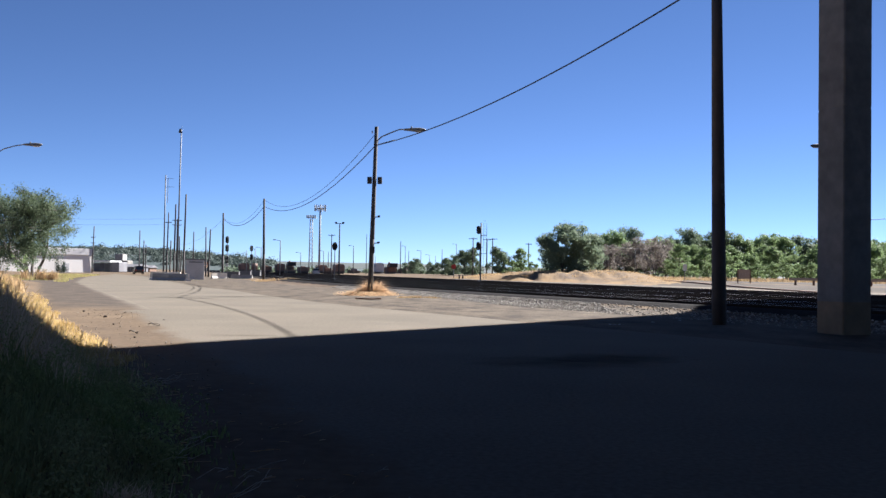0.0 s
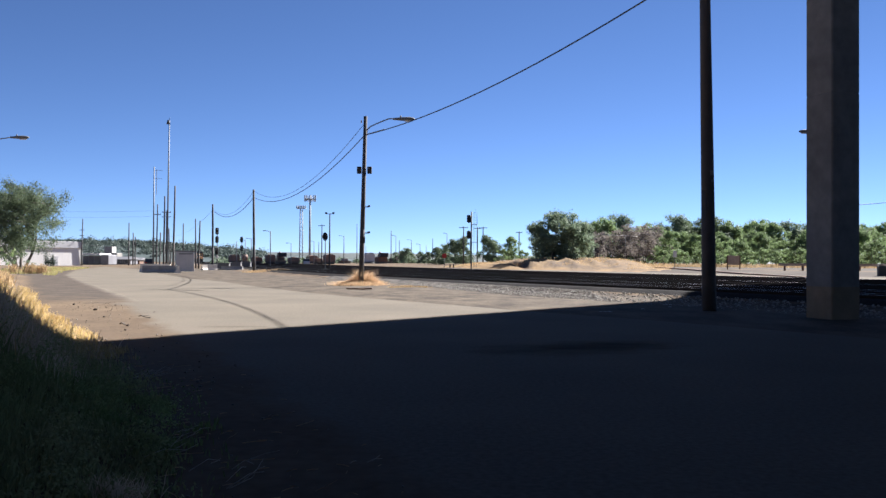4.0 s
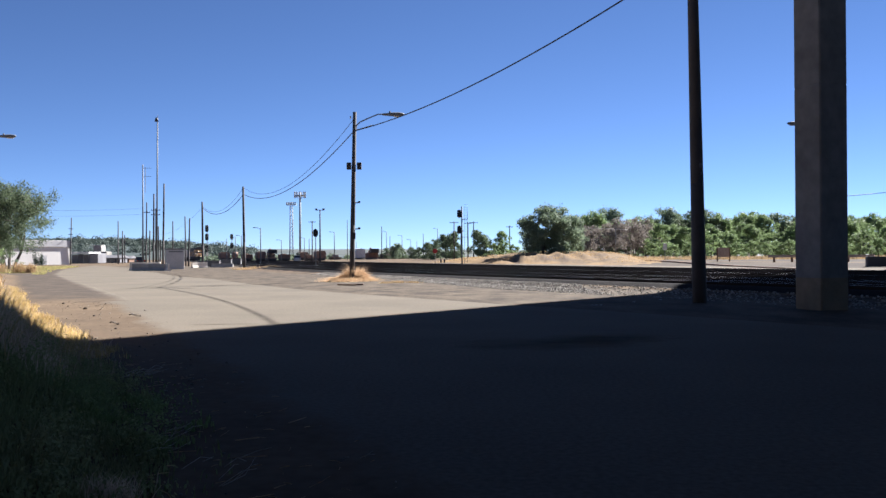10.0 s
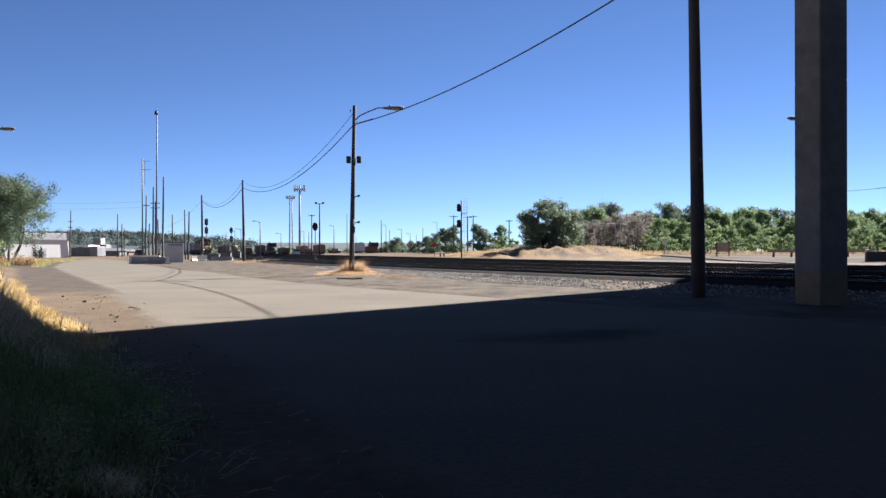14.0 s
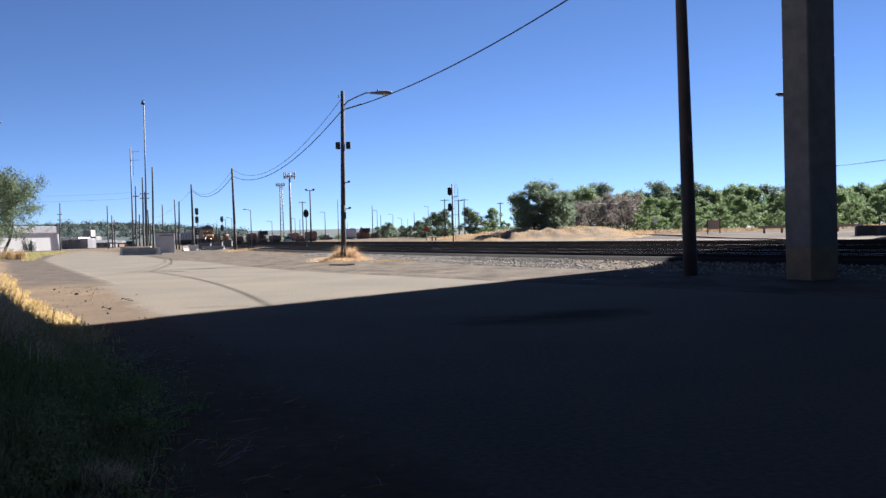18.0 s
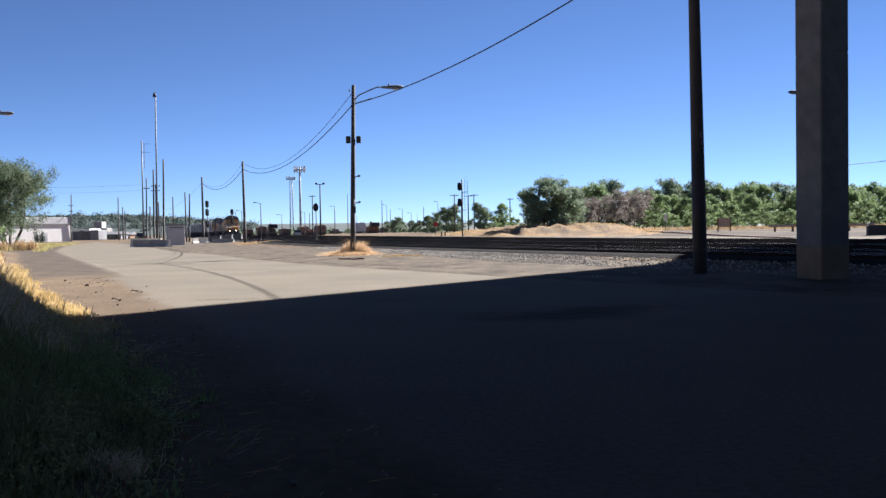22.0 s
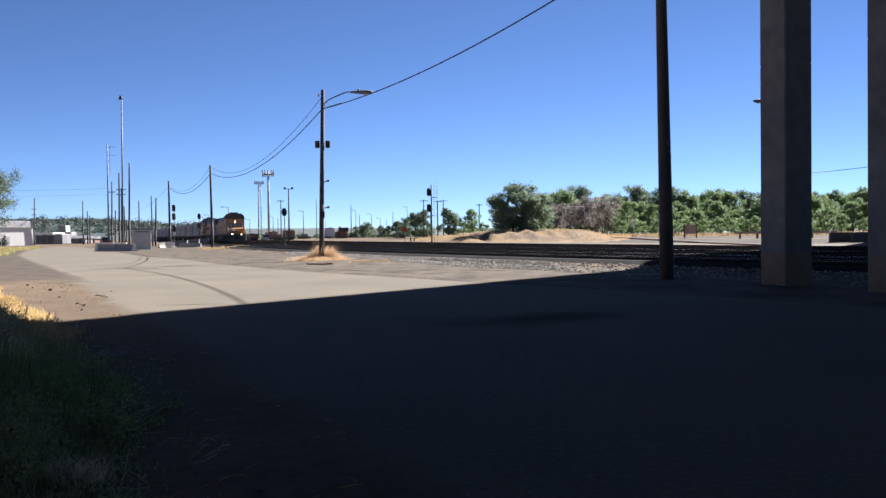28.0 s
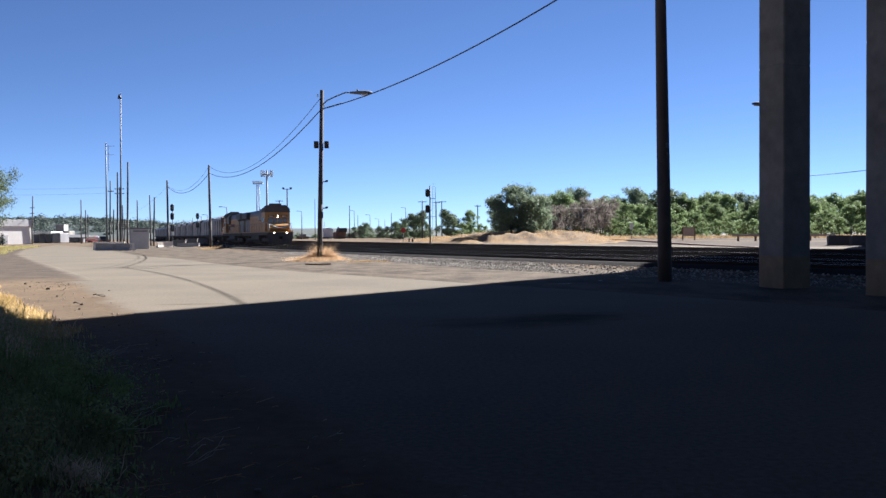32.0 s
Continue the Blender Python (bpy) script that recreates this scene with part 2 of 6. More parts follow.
    "hopper": mat("hopper", (0.62, 0.585, 0.51), (0.47, 0.44, 0.39), scale=0.8, fine=12, bump=0.05, rough=0.6, spread=0.12),
    "lamp_on": mat("lamp_on", (1.0, 0.74, 0.36), bump=0, emit=3.5),
    "brown": mat("brown", (0.17, 0.10, 0.065), (0.13, 0.08, 0.05), scale=4, fine=30, bump=0.2, rough=0.9),
    "pale_brown": mat("pale_brown", (0.42, 0.33, 0.25), (0.34, 0.26, 0.20), scale=4, fine=30, bump=0.2, rough=0.9),
    "pale_twig": mat("pale_twig", (0.62, 0.56, 0.47), (0.45, 0.40, 0.33), scale=5, fine=40, bump=0.1, rough=0.85),
    "rust": mat("rust", (0.21, 0.115, 0.075), (0.135, 0.08, 0.058), scale=1.5, fine=15, bump=0.1, rough=0.9),
    "car_black": mat("car_black", (0.02, 0.02, 0.024), rough=0.25, bump=0, spec=0.6),
    "car_red": mat("car_red", (0.62, 0.04, 0.05), rough=0.3, bump=0, spec=0.6),
}


def soaked(m):
    """A stain that thins out unevenly towards its rim."""
    nt = m.node_tree
    co = nt.nodes.new("ShaderNodeTexCoord")
    ln = nt.nodes.new("ShaderNodeVectorMath")
    ln.operation = "LENGTH"
    nt.links.new(co.outputs["Object"], ln.inputs[0])
    nz = nt.nodes.new("ShaderNodeTexNoise")
    nz.inputs["Scale"].default_value, nz.inputs["Detail"].default_value = 2.5, 6
    nt.links.new(co.outputs["Object"], nz.inputs["Vector"])
    ad = nt.nodes.new("ShaderNodeMath")
    ad.operation = "ADD"
    nt.links.new(ln.outputs["Value"], ad.inputs[0])
    nt.links.new(nz.outputs[0], ad.inputs[1])
    rm = nt.nodes.new("ShaderNodeMapRange")
    rm.inputs["From Min"].default_value, rm.inputs["From Max"].default_value = 0.35, 1.35
    rm.inputs["To Min"].default_value, rm.inputs["To Max"].default_value = 0.7, 0.0
    nt.links.new(ad.outputs[0], rm.inputs["Value"])
    tp = nt.nodes.new("ShaderNodeBsdfTransparent")
    ms = nt.nodes.new("ShaderNodeMixShader")
    nt.links.new(rm.outputs[0], ms.inputs[0])
    nt.links.new(tp.outputs[0], ms.inputs[1])
    nt.links.new(nt.nodes["Principled BSDF"].outputs[0], ms.inputs[2])
    nt.links.new(ms.outputs[0], nt.nodes["Material Output"].inputs["Surface"])


soaked(M["oil"])
feathered(M["verge"], "inner", DIRT, 0.55, 1.0, 0.45)
feathered(M["verge"], "roadside", ASPHALT, 0.7, 0.95, 0.6)
feathered(M["asphalt"], "inner", DIRT, 0.7, 1.0, 0.6)
feathered(M["shoulder"], "inner", ASPHALT, 0.65, 0.9, 0.6)



# ---- mesh helpers ----
class Geo:
    """Gathers faces of several materials into one mesh."""

    def __init__(self, *mats):
        self.v, self.f, self.mi, self.mats, self.sm = [], [], [], list(mats), []

    def add(self, verts, faces, mi=0, smooth=False, m=None):
        k = len(self.v)
        self.v += [tuple(m @ Vector(p)) if m is not None else tuple(p) for p in verts]
        for f in faces:
            self.f.append([i + k for i in f])
            self.mi.append(mi)
            self.sm.append(smooth)
        return self

    def box(self, c, s, mi=0, ch=None, m=None):
        """A box with chamfered edges: centre, size."""
        h = [q / 2 for q in s]
        ch = min(h) * 0.12 if ch is None else ch
        ch = min(ch, min(h) * 0.9)
        vs, fs = [], []
        for sx in (-1, 1):
            for sy in (-1, 1):
                for sz in (-1, 1):
                    for ax in range(3):
                        p = [sx * h[0], sy * h[1], sz * h[2]]
                        for o in range(3):
                            if o != ax:
                                p[o] -= (sx, sy, sz)[o] * ch
                        vs.append([p[i] + c[i] for i in range(3)])

        def vid(sx, sy, sz, ax):
            return ((sx > 0) * 4 + (sy > 0) * 2 + (sz > 0)) * 3 + ax
        for ax in range(3):
            u, w = [a for a in range(3) if a != ax]
            for s_ in (-1, 1):
                loop = []
                for a, b in ((-1, -1), (1, -1), (1, 1), (-1, 1)):
                    sg = [0, 0, 0]
                    sg[ax], sg[u], sg[w] = s_, a, b
                    loop.append(vid(*sg, ax))
                flip = (s_ > 0) == (ax == 1)
                fs.append(loop[::-1] if flip else loop)
            for a in (-1, 1):
                for b in (-1, 1):
                    def sg(e):
                        q = [0, 0, 0]
                        q[ax], q[u], q[w] = e, a, b
                        return q
                    fs.append([vid(*sg(-1), u), vid(*sg(1), u), vid(*sg(1), w), vid(*sg(-1), w)])
        for sx in (-1, 1):
            for sy in (-1, 1):
                for sz in (-1, 1):
                    fs.append([vid(sx, sy, sz, 0), vid(sx, sy, sz, 1), vid(sx, sy, sz, 2)])
        return self.add(vs, fs, mi, False, m)

    def cyl(self, p0, p1, r0, r1=None, n=10, mi=0, caps=True, m=None):
        r1 = r0 if r1 is None else r1
        p0, p1 = Vector(p0), Vector(p1)
        q = (p1 - p0).to_track_quat("Z", "Y").to_matrix()
        vs = [p0 + q @ Vector((math.cos(2 * math.pi * i / n) * r0, math.sin(2 * math.pi * i / n) * r0, 0)) for i in range(n)]
        vs += [p1 + q @ Vector((math.cos(2 * math.pi * i / n) * r1, math.sin(2 * math.pi * i / n) * r1, 0)) for i in range(n)]
        self.add(vs, [[i, (i + 1) % n, n + (i + 1) % n, n + i] for i in range(n)], mi, True, m)
        if caps:
            self.add(vs, [list(range(n))[::-1], list(range(n, 2 * n))], mi, False, m)
        return self

    def tube(self, pts, r, n=6, mi=0, m=None, r1=None):
        pts = [Vector(p) for p in pts]
        for i in range(len(pts) - 1):
            a = r if r1 is None else r + (r1 - r) * i / (len(pts) - 1)
            b = r if r1 is None else r + (r1 - r) * (i + 1) / (len(pts) - 1)
            self.cyl(pts[i], pts[i + 1], a, b, n, mi, i in (0, len(pts) - 2), m)
        return self

    def prism(self, outline, y0, y1, mi=0, m=None, axis="y"):
        """An outline in x, z pushed from y0 to y1 (or y, z along x)."""
        n = len(outline)
        if axis == "y":
            vs = [(a, y0, b) for a, b in outline] + [(a, y1, b) for a, b in outline]
        else:
            vs = [(y0, a, b) for a, b in outline] + [(y1, a, b) for a, b in outline]
        fs = [[i, (i + 1) % n, n + (i + 1) % n, n + i] for i in range(n)] + [list(range(n))[::-1], list(range(n, 2 * n))]
        return self.add(vs, fs, mi, False, m)

    def mesh(self, name):
        me = bpy.data.meshes.new(name)
        me.from_pydata(self.v, [], self.f)
        for mt in self.mats:
            me.materials.append(mt)
        me.polygons.foreach_set("material_index", self.mi)
        me.polygons.foreach_set("use_smooth", self.sm)
        bm = bmesh.new()
        bm.from_mesh(me)
        bmesh.ops.remove_doubles(bm, verts=bm.verts, dist=1e-5) if len(bm.verts) < 3000 else None
        bmesh.ops.recalc_face_normals(bm, faces=bm.faces) if len(bm.faces) < 6000 else None
        bm.to_mesh(me)
        bm.free()
        return me


def thing(name, label, category, m=None, group="", kind=""):
    ob = new(name)
    ob.empty_display_size = 0.3
    if m is not None:
        ob.matrix_world = m
    return tagged(ob, label, category, group, kind)


def part(name, geo, parent, label="", m=None, kind=""):
    ob = new(name, geo.mesh(name) if isinstance(geo, Geo) else geo)
    ob.parent = parent
    if m is not None:
        ob.matrix_basis = m
    return tagged(ob, label, kind=kind)


def solid(name, geo, label, category, m=None, group="", kind=""):
    ob = new(name, geo.mesh(name))
    if m is not None:
        ob.matrix_world = m
    return tagged(ob, label, category, group, kind)


def smooth(t):
    t = min(max(t, 0.0), 1.0)
    return t * t * (3 - 2 * t)


def lerp_table(rows, y):
    if y <= rows[0][1]:
        (x0, y0), (x1, y1) = rows[0], rows[1]
    elif y >= rows[-1][1]:
        (x0, y0), (x1, y1) = rows[-2], rows[-1]
    else:
        for (x0, y0), (x1, y1) in zip(rows, rows[1:]):
            if y0 <= y <= y1:
                break
    return x0 + (x1 - x0) * (y - y0) / (y1 - y0)


# ---- plan: tracks, road, bank ----
def track_slope(y):
    return 0.34 + 0.25 * min(max((110 - y) / 80, 0.0), 1.7) ** 1.1


EDGE_Y = np.arange(-60.0, 900.0, 0.5)
EDGE_X = np.zeros(len(EDGE_Y))
for i in range(1, len(EDGE_Y)):
    EDGE_X[i] = EDGE_X[i - 1] - track_slope(EDGE_Y[i] - 0.25) * 0.5
EDGE_X += -2.2 - np.interp(59.0, EDGE_Y, EDGE_X)


def track_edge(y):
    return float(np.interp(y, EDGE_Y, EDGE_X))


def track_at(off, y):
    """A point off metres beyond the ballast edge, abreast of y on that edge, and the tangent towards the viewer."""
    s = track_slope(y)
    n = math.hypot(1, s)
    return Vector((track_edge(y) + off / n, y + off * s / n, 0)), Vector((s / n, -1 / n, 0))


def track_off(x, y):
    """How far a place lies beyond the ballast edge."""
    return (x - track_edge(y)) / math.hypot(1, track_slope(y))


TRACKS = [1.3 + 4.3 * k for k in range(6)] + [27.6]
RAIL_Z = 0.44
ROAD_L = [(12, -20), (2.9, -0.5), (0.3, 5), (-5.1, 16.8), (-6.6, 19.9), (-9.0, 25.0), (-12.4, 32.2), (-17.0, 41.5), (-24.0, 55.5), (-35.3, 78.5), (-48.8, 111.5), (-61, 148), (-72, 184), (-74, 190)]
ROAD_R = [(17, -20), (13, 6), (9, 17), (5, 23), (2.0, 26.8), (0.7, 28.9), (-3.7, 35.4), (-7.0, 41.0), (-11.2, 49.5), (-16.0, 60.5), (-20.5, 68), (-49, 135), (-79, 190)]
TOE = [(-1.2, -30), (-1.2, 0), (-1.8, 5.0), (-2.6, 7.7), (-4.45, 11.6), (-6.6, 15.4), (-8.9, 19.3), (-12.0, 24.5), (-19.4, 39), (-34.5, 68), (-54, 100), (-80, 150)]


def bank_height(x, y):
    d = (lerp_table(TOE, y) - x) * 0.9
    if d <= 0:
        return 0.0
    top = 1.36 - 0.91 * smooth((y - 25) / 90)
    return top * smooth(d / (2.65 + 0.35 * smooth((y - 18) / 15))) + 0.06 * noise.noise((x * 0.8, y * 0.8, 0)) * smooth(d)


def ground_z(x, y):
    z = bank_height(x, y)
    # unseen rise behind the camera, added to keep skylight from under the bridge
    if y < -6 and x < 60:
        z += 12.0 * smooth((-6 - y) / 18) * smooth((60 - x) / 40)
    o = track_off(x, y)
    if -6 < o and -60 < y < 500:
        z += 0.24 * smooth((o + 2.2) / 2.4)
        z += 0.55 * smooth((o - 27) / 25)
    return z


# ---- ground ----
def graded(n, reach, near):
    u = np.linspace(-1, 1, n)
    k = math.asinh(reach / near)
    return near * np.sinh(u * k)


def build_ground():
    xs, ys = graded(250, 3500, 6.0), graded(270, 3500, 6.0) + 18.0
    vs = [(x, y, ground_z(x, y) - 0.012) for y in ys for x in xs]
    nx = len(xs)
    fs = [(j * nx + i, j * nx + i + 1, (j + 1) * nx + i + 1, (j + 1) * nx + i) for j in range(len(ys) - 1) for i in range(nx - 1)]
    g = Geo(M["dirt"])
    g.add(vs, fs, 0, True)
    solid("ground", g, "dry brown dirt and gravel ground reaching the horizon", "ground", kind="structure")


def ribbon(left, right, y0, y1, step, across, lift, material):
    g = Geo(material)
    ys = np.arange(y0, y1 + 0.01, step)
    vs, fs = [], []
    for y in ys:
        a, b = lerp_table(left, y), lerp_table(right, y)
        for i in range(across + 1):
            x = a + (b - a) * i / across
            if i in (0, across):
                x += (0.35 * noise.noise((y * 0.35, i * 3.1, 5)) + 0.22 * noise.noise((y * 1.3, i * 2.3, 8))) * min(1, abs(y) / 12)
            vs.append((x, y, ground_z(x, y) + (lift if 0 < i < across else -0.02)))
    n = across + 1
    fs = [(j * n + i, j * n + i + 1, (j + 1) * n + i + 1, (j + 1) * n + i) for j in range(len(ys) - 1) for i in range(across)]
    return g.add(vs, fs, 0, True)


def build_road():
    road = solid("road", ribbon([(x - 0.7, y) for x, y in ROAD_L], [(x + 0.5, y) for x, y in ROAD_R], -20, 190, 0.4, 26, 0.004, M["asphalt"]), "worn pale grey asphalt road curving past the rail yard", "road", kind="structure")
    inner = road.data.attributes.new("inner", "FLOAT", "POINT")
    vals = []
    for v in road.data.vertices:
        a, b = lerp_table(ROAD_L, v.co.y), lerp_table(ROAD_R, v.co.y)
        vals.append(min(1.0, max(0.0, min((v.co.x - a + 0.7) / 1.7, (b - v.co.x + 0.5) / 1.3))))
    inner.data.foreach_set("value", vals)
    right = [(track_edge(y) - 1.0, y) for y in np.arange(0, 190, 2.0)]
    left = [(lerp_table(ROAD_R, y) + 0.1, y) for y in np.arange(0, 190, 2.0)]
    bed = solid("gravel_shoulder", ribbon([(x - 0.9, y) for x, y in left], right, 16, 150, 0.8, 14, 0.009, M["shoulder"]), "grey-brown gravel shoulder between road and tracks", "gravel", kind="structure")
    inner = bed.data.attributes.new("inner", "FLOAT", "POINT")
    inner.data.foreach_set("value", [min(1.0, max(0.0, (v.co.x - lerp_table(left, v.co.y) + 0.8) / 1.4)) for v in bed.data.vertices])


def build_tracks():
    g = Geo(M["ballast"])
    ys = np.arange(-50, 480, 2.0)
    prof = [(-1.0, 0.0), (-0.85, 0.05), (-0.35, 0.28), (0.3, 0.295), (2.6, 0.27), (25.5, 0.25), (29.2, 0.25), (30.2, 0.2)]
    vs = []
    for y in ys:
        for o, z in prof:
            p, _ = track_at(o, y)
            vs.append((p.x, p.y, z + 0.02))
    n = len(prof)
    fs = [(j * n + i, j * n + i + 1, (j + 1) * n + i + 1, (j + 1) * n + i) for j in range(len(ys) - 1) for i in range(n - 1)]
    g.add(vs, fs, 0, True)
    solid("track_bed", g, "dark oily ballast bed under the railway tracks", "track bed", kind="structure")
    prof = [(-0.07, 0), (-0.07, 0.02), (-0.012, 0.04), (-0.012, 0.12), (-0.036, 0.13), (-0.036, 0.158), (-0.027, 0.17), (0.027, 0.17), (0.036, 0.158), (0.036, 0.13), (0.012, 0.12), (0.012, 0.04), (0.07, 0.02), (0.07, 0)]
    for off in TRACKS:
        tr = thing("railway_track", "rusty steel railway track on dark wooden sleepers", "railway track", group="parallel yard tracks")
        for side in (-0.755, 0.755):
            r = Geo(M["rail"], M["railtop" if TRACKS.index(off) in (0, 1, 3, 6) else "rail"])
            ys = np.concatenate([np.arange(-40, 120, 2.5), np.arange(120, 480, 8.0)])
            vs = []
            for y in ys:
                p, tg = track_at(off + side, y)
                nx = Vector((-tg.y, tg.x, 0))
                for a, b in prof:
                    q = p + nx * a
                    vs.append((q.x, q.y, RAIL_Z - 0.17 + b))
            n = len(prof)
            base = len(r.v)
            r.v += vs
            for j in range(len(ys) - 1):
                for i in range(n - 1):
                    r.f.append([base + j * n + i, base + j * n + i + 1, base + (j + 1) * n + i + 1, base + (j + 1) * n + i])
                    r.mi.append(1 if i == 6 else 0)
                    r.sm.append(False)
            part("rail", r, tr)
        s = Geo(M["sleeper"])
        y = 8.0
        while y < 120:
            p, tg = track_at(off, y)
            m = Matrix.Translation((p.x, p.y, 0.245 + random.uniform(-0.01, 0.01))) @ Matrix.Rotation(math.atan2(tg.y, tg.x) + random.uniform(-0.02, 0.02), 4, "Z")
            h = (0.115, 1.3, 0.06)
            vs = [(sx * h[0], sy * h[1], sz * h[2]) for sx in (-1, 1) for sy in (-1, 1) for sz in (-1, 1)]
            s.add(vs, [(0, 1, 3, 2), (4, 6, 7, 5), (0, 4, 5, 1), (2, 3, 7, 6), (1, 5, 7, 3)], 0, False, m)
            y += 0.56
        part("sleeper_bed", s, tr, "weathered dark wooden sleepers", kind="stuff")


# ---- bridge overhead ----
B_DIR = Vector((0.632, 0.775, 0))
B_OUT = Vector((-0.775, 0.632, 0))
SOFFIT, DECK_EDGE = 23.0, 13.22


def build_bridge():
    m = Matrix.Translation((0, 0, 0)) @ Matrix.Rotation(math.atan2(B_DIR.y, B_DIR.x), 4, "Z")
    b = thing("road_bridge", "tall concrete road bridge on rectangular columns", "bridge", m)
    g = Geo(M["concrete"])
    # unseen rear of the deck, stretched back to block skylight and darken the ground
    w0, w1 = -46.0, DECK_EDGE
    g.box((20, (w0 + w1) / 2, SOFFIT + 1.55), (220, w1 - w0, 0.3))
    part("deck", g, b, "concrete bridge deck")
    for v in (w1 - 0.15, w0 + 0.15):
        part("parapet", Geo(M["concrete"]).box((20, v, SOFFIT + 2.12), (220, 0.3, 0.85)), b)
    for v in [11.6 - 4.6 * k for k in range(13)]:
        part("girder", Geo(M["concrete"]).box((20, v, SOFFIT + 0.7), (220, 0.5, 1.4)), b)
    mi = m.inverted()
    d = Vector((0.32, -0.947, 0))
    turn = math.atan2(d.y, d.x)
    c0 = Vector((10.42, 23.75, 0))
    for k in range(5):
        c = c0 + d * 3.7 * k
        g = Geo(M["column"], M["column_foot"])
        levels = [(-0.4, 0)]
        levels.append((0.88, 0))
        for z in (6.1, 9.7):
            levels += [(z - 0.03, 0), (z - 0.015, 0.008), (z + 0.015, 0.008), (z + 0.03, 0)]
        levels.append((SOFFIT - 1.45, 0))
        vs = []
        for z, cut in levels:
            hx, hy, c_ = 0.50 - cut, 0.465 - cut, 0.035
            vs += [(hx, hy - c_, z), (hx - c_, hy, z), (c_ - hx, hy, z), (-hx, hy - c_, z), (-hx, c_ - hy, z), (c_ - hx, -hy, z), (hx - c_, -hy, z), (hx, c_ - hy, z)]
        g.add(vs, [(r * 8 + q, r * 8 + (q + 1) % 8, (r + 1) * 8 + (q + 1) % 8, (r + 1) * 8 + q) for r in range(1, len(levels) - 1) for q in range(8)])
        g.add(vs[:16], [(q, (q + 1) % 8, 8 + (q + 1) % 8, 8 + q) for q in range(8)], 1)
        g.add(vs, [list(range(8)), list(range(len(vs) - 8, len(vs)))])
        part("column", g, b, "tall square concrete column", mi @ Matrix.Translation(c) @ Matrix.Rotation(turn, 4, "Z"))
    c = c0 + d * 3.7 * 2
    part("pier_cap", Geo(M["concrete"]).box((0, 0, SOFFIT - 0.75), (17.0, 1.3, 1.4), ch=0.05), b, "", mi @ Matrix.Translation(c) @ Matrix.Rotation(turn, 4, "Z"))


# ---- plants ----
def blade_field(places, material, hmin, hmax, seed, width=0.012, lean=0.5):
    """Many thin grass blades, each a bent triangle pair."""
    rnd = random.Random(seed)
    g = Geo(material)
    for x, y, z, k in places:
        h = rnd.uniform(hmin, hmax) * k
        a = rnd.uniform(0, 2 * math.pi)
        w = width * rnd.uniform(0.7, 1.6)
        lx, ly = math.cos(a) * lean * h * rnd.random(), math.sin(a) * lean * h * rnd.random()
        b = rnd.uniform(0, math.pi)
        dx, dy = math.cos(b) * w, math.sin(b) * w
        k = len(g.v)
        g.v += [(x - dx, y - dy, z - 0.02), (x + dx, y + dy, z - 0.02), (x + dx * 0.7 + lx * 0.4, y + dy * 0.7 + ly * 0.4, z + h * 0.6), (x - dx * 0.7 + lx * 0.4, y - dy * 0.7 + ly * 0.4, z + h * 0.6), (x + lx, y + ly, z + h)]
        g.f += [[k, k + 1, k + 2, k + 3], [k + 3, k + 2, k + 4]]
        g.mi += [0, 0]
        g.sm += [False, False]
    return g


def leaf_cloud(g, centres, per, size, rnd, mi=0, droop=0.0, loose=0.25):
    """Leaf sprays scattered in soft balls round each centre (x, y, z, radius)."""
    for cx, cy, cz, r in centres:
        for _ in range(int(per * r * r)):
            d = Vector((rnd.gauss(0, 1), rnd.gauss(0, 1), rnd.gauss(0, 1))).normalized() * r * min(abs(rnd.gauss(0.74, loose)), 1.18)
            p = Vector((cx, cy, cz)) + Vector((d.x, d.y, d.z * 0.8))
            n = (d.normalized() + Vector((rnd.gauss(0, 0.42), rnd.gauss(0, 0.42), rnd.gauss(0.3, 0.42)))).normalized()
            u = n.orthogonal().normalized()
            u.rotate(Matrix.Rotation(rnd.uniform(0, 6.28), 3, n))
            w = n.cross(u)
            s = size * rnd.uniform(0.6, 1.5)
            k = len(g.v)
            g.v += [tuple(p - u * s - Vector((0, 0, droop * s))), tuple(p + w * s * 0.5), tuple(p + u * s), tuple(p - w * s * 0.5)]
            g.f.append([k, k + 1, k + 2, k + 3])
            g.mi.append(mi)
            g.sm.append(False)


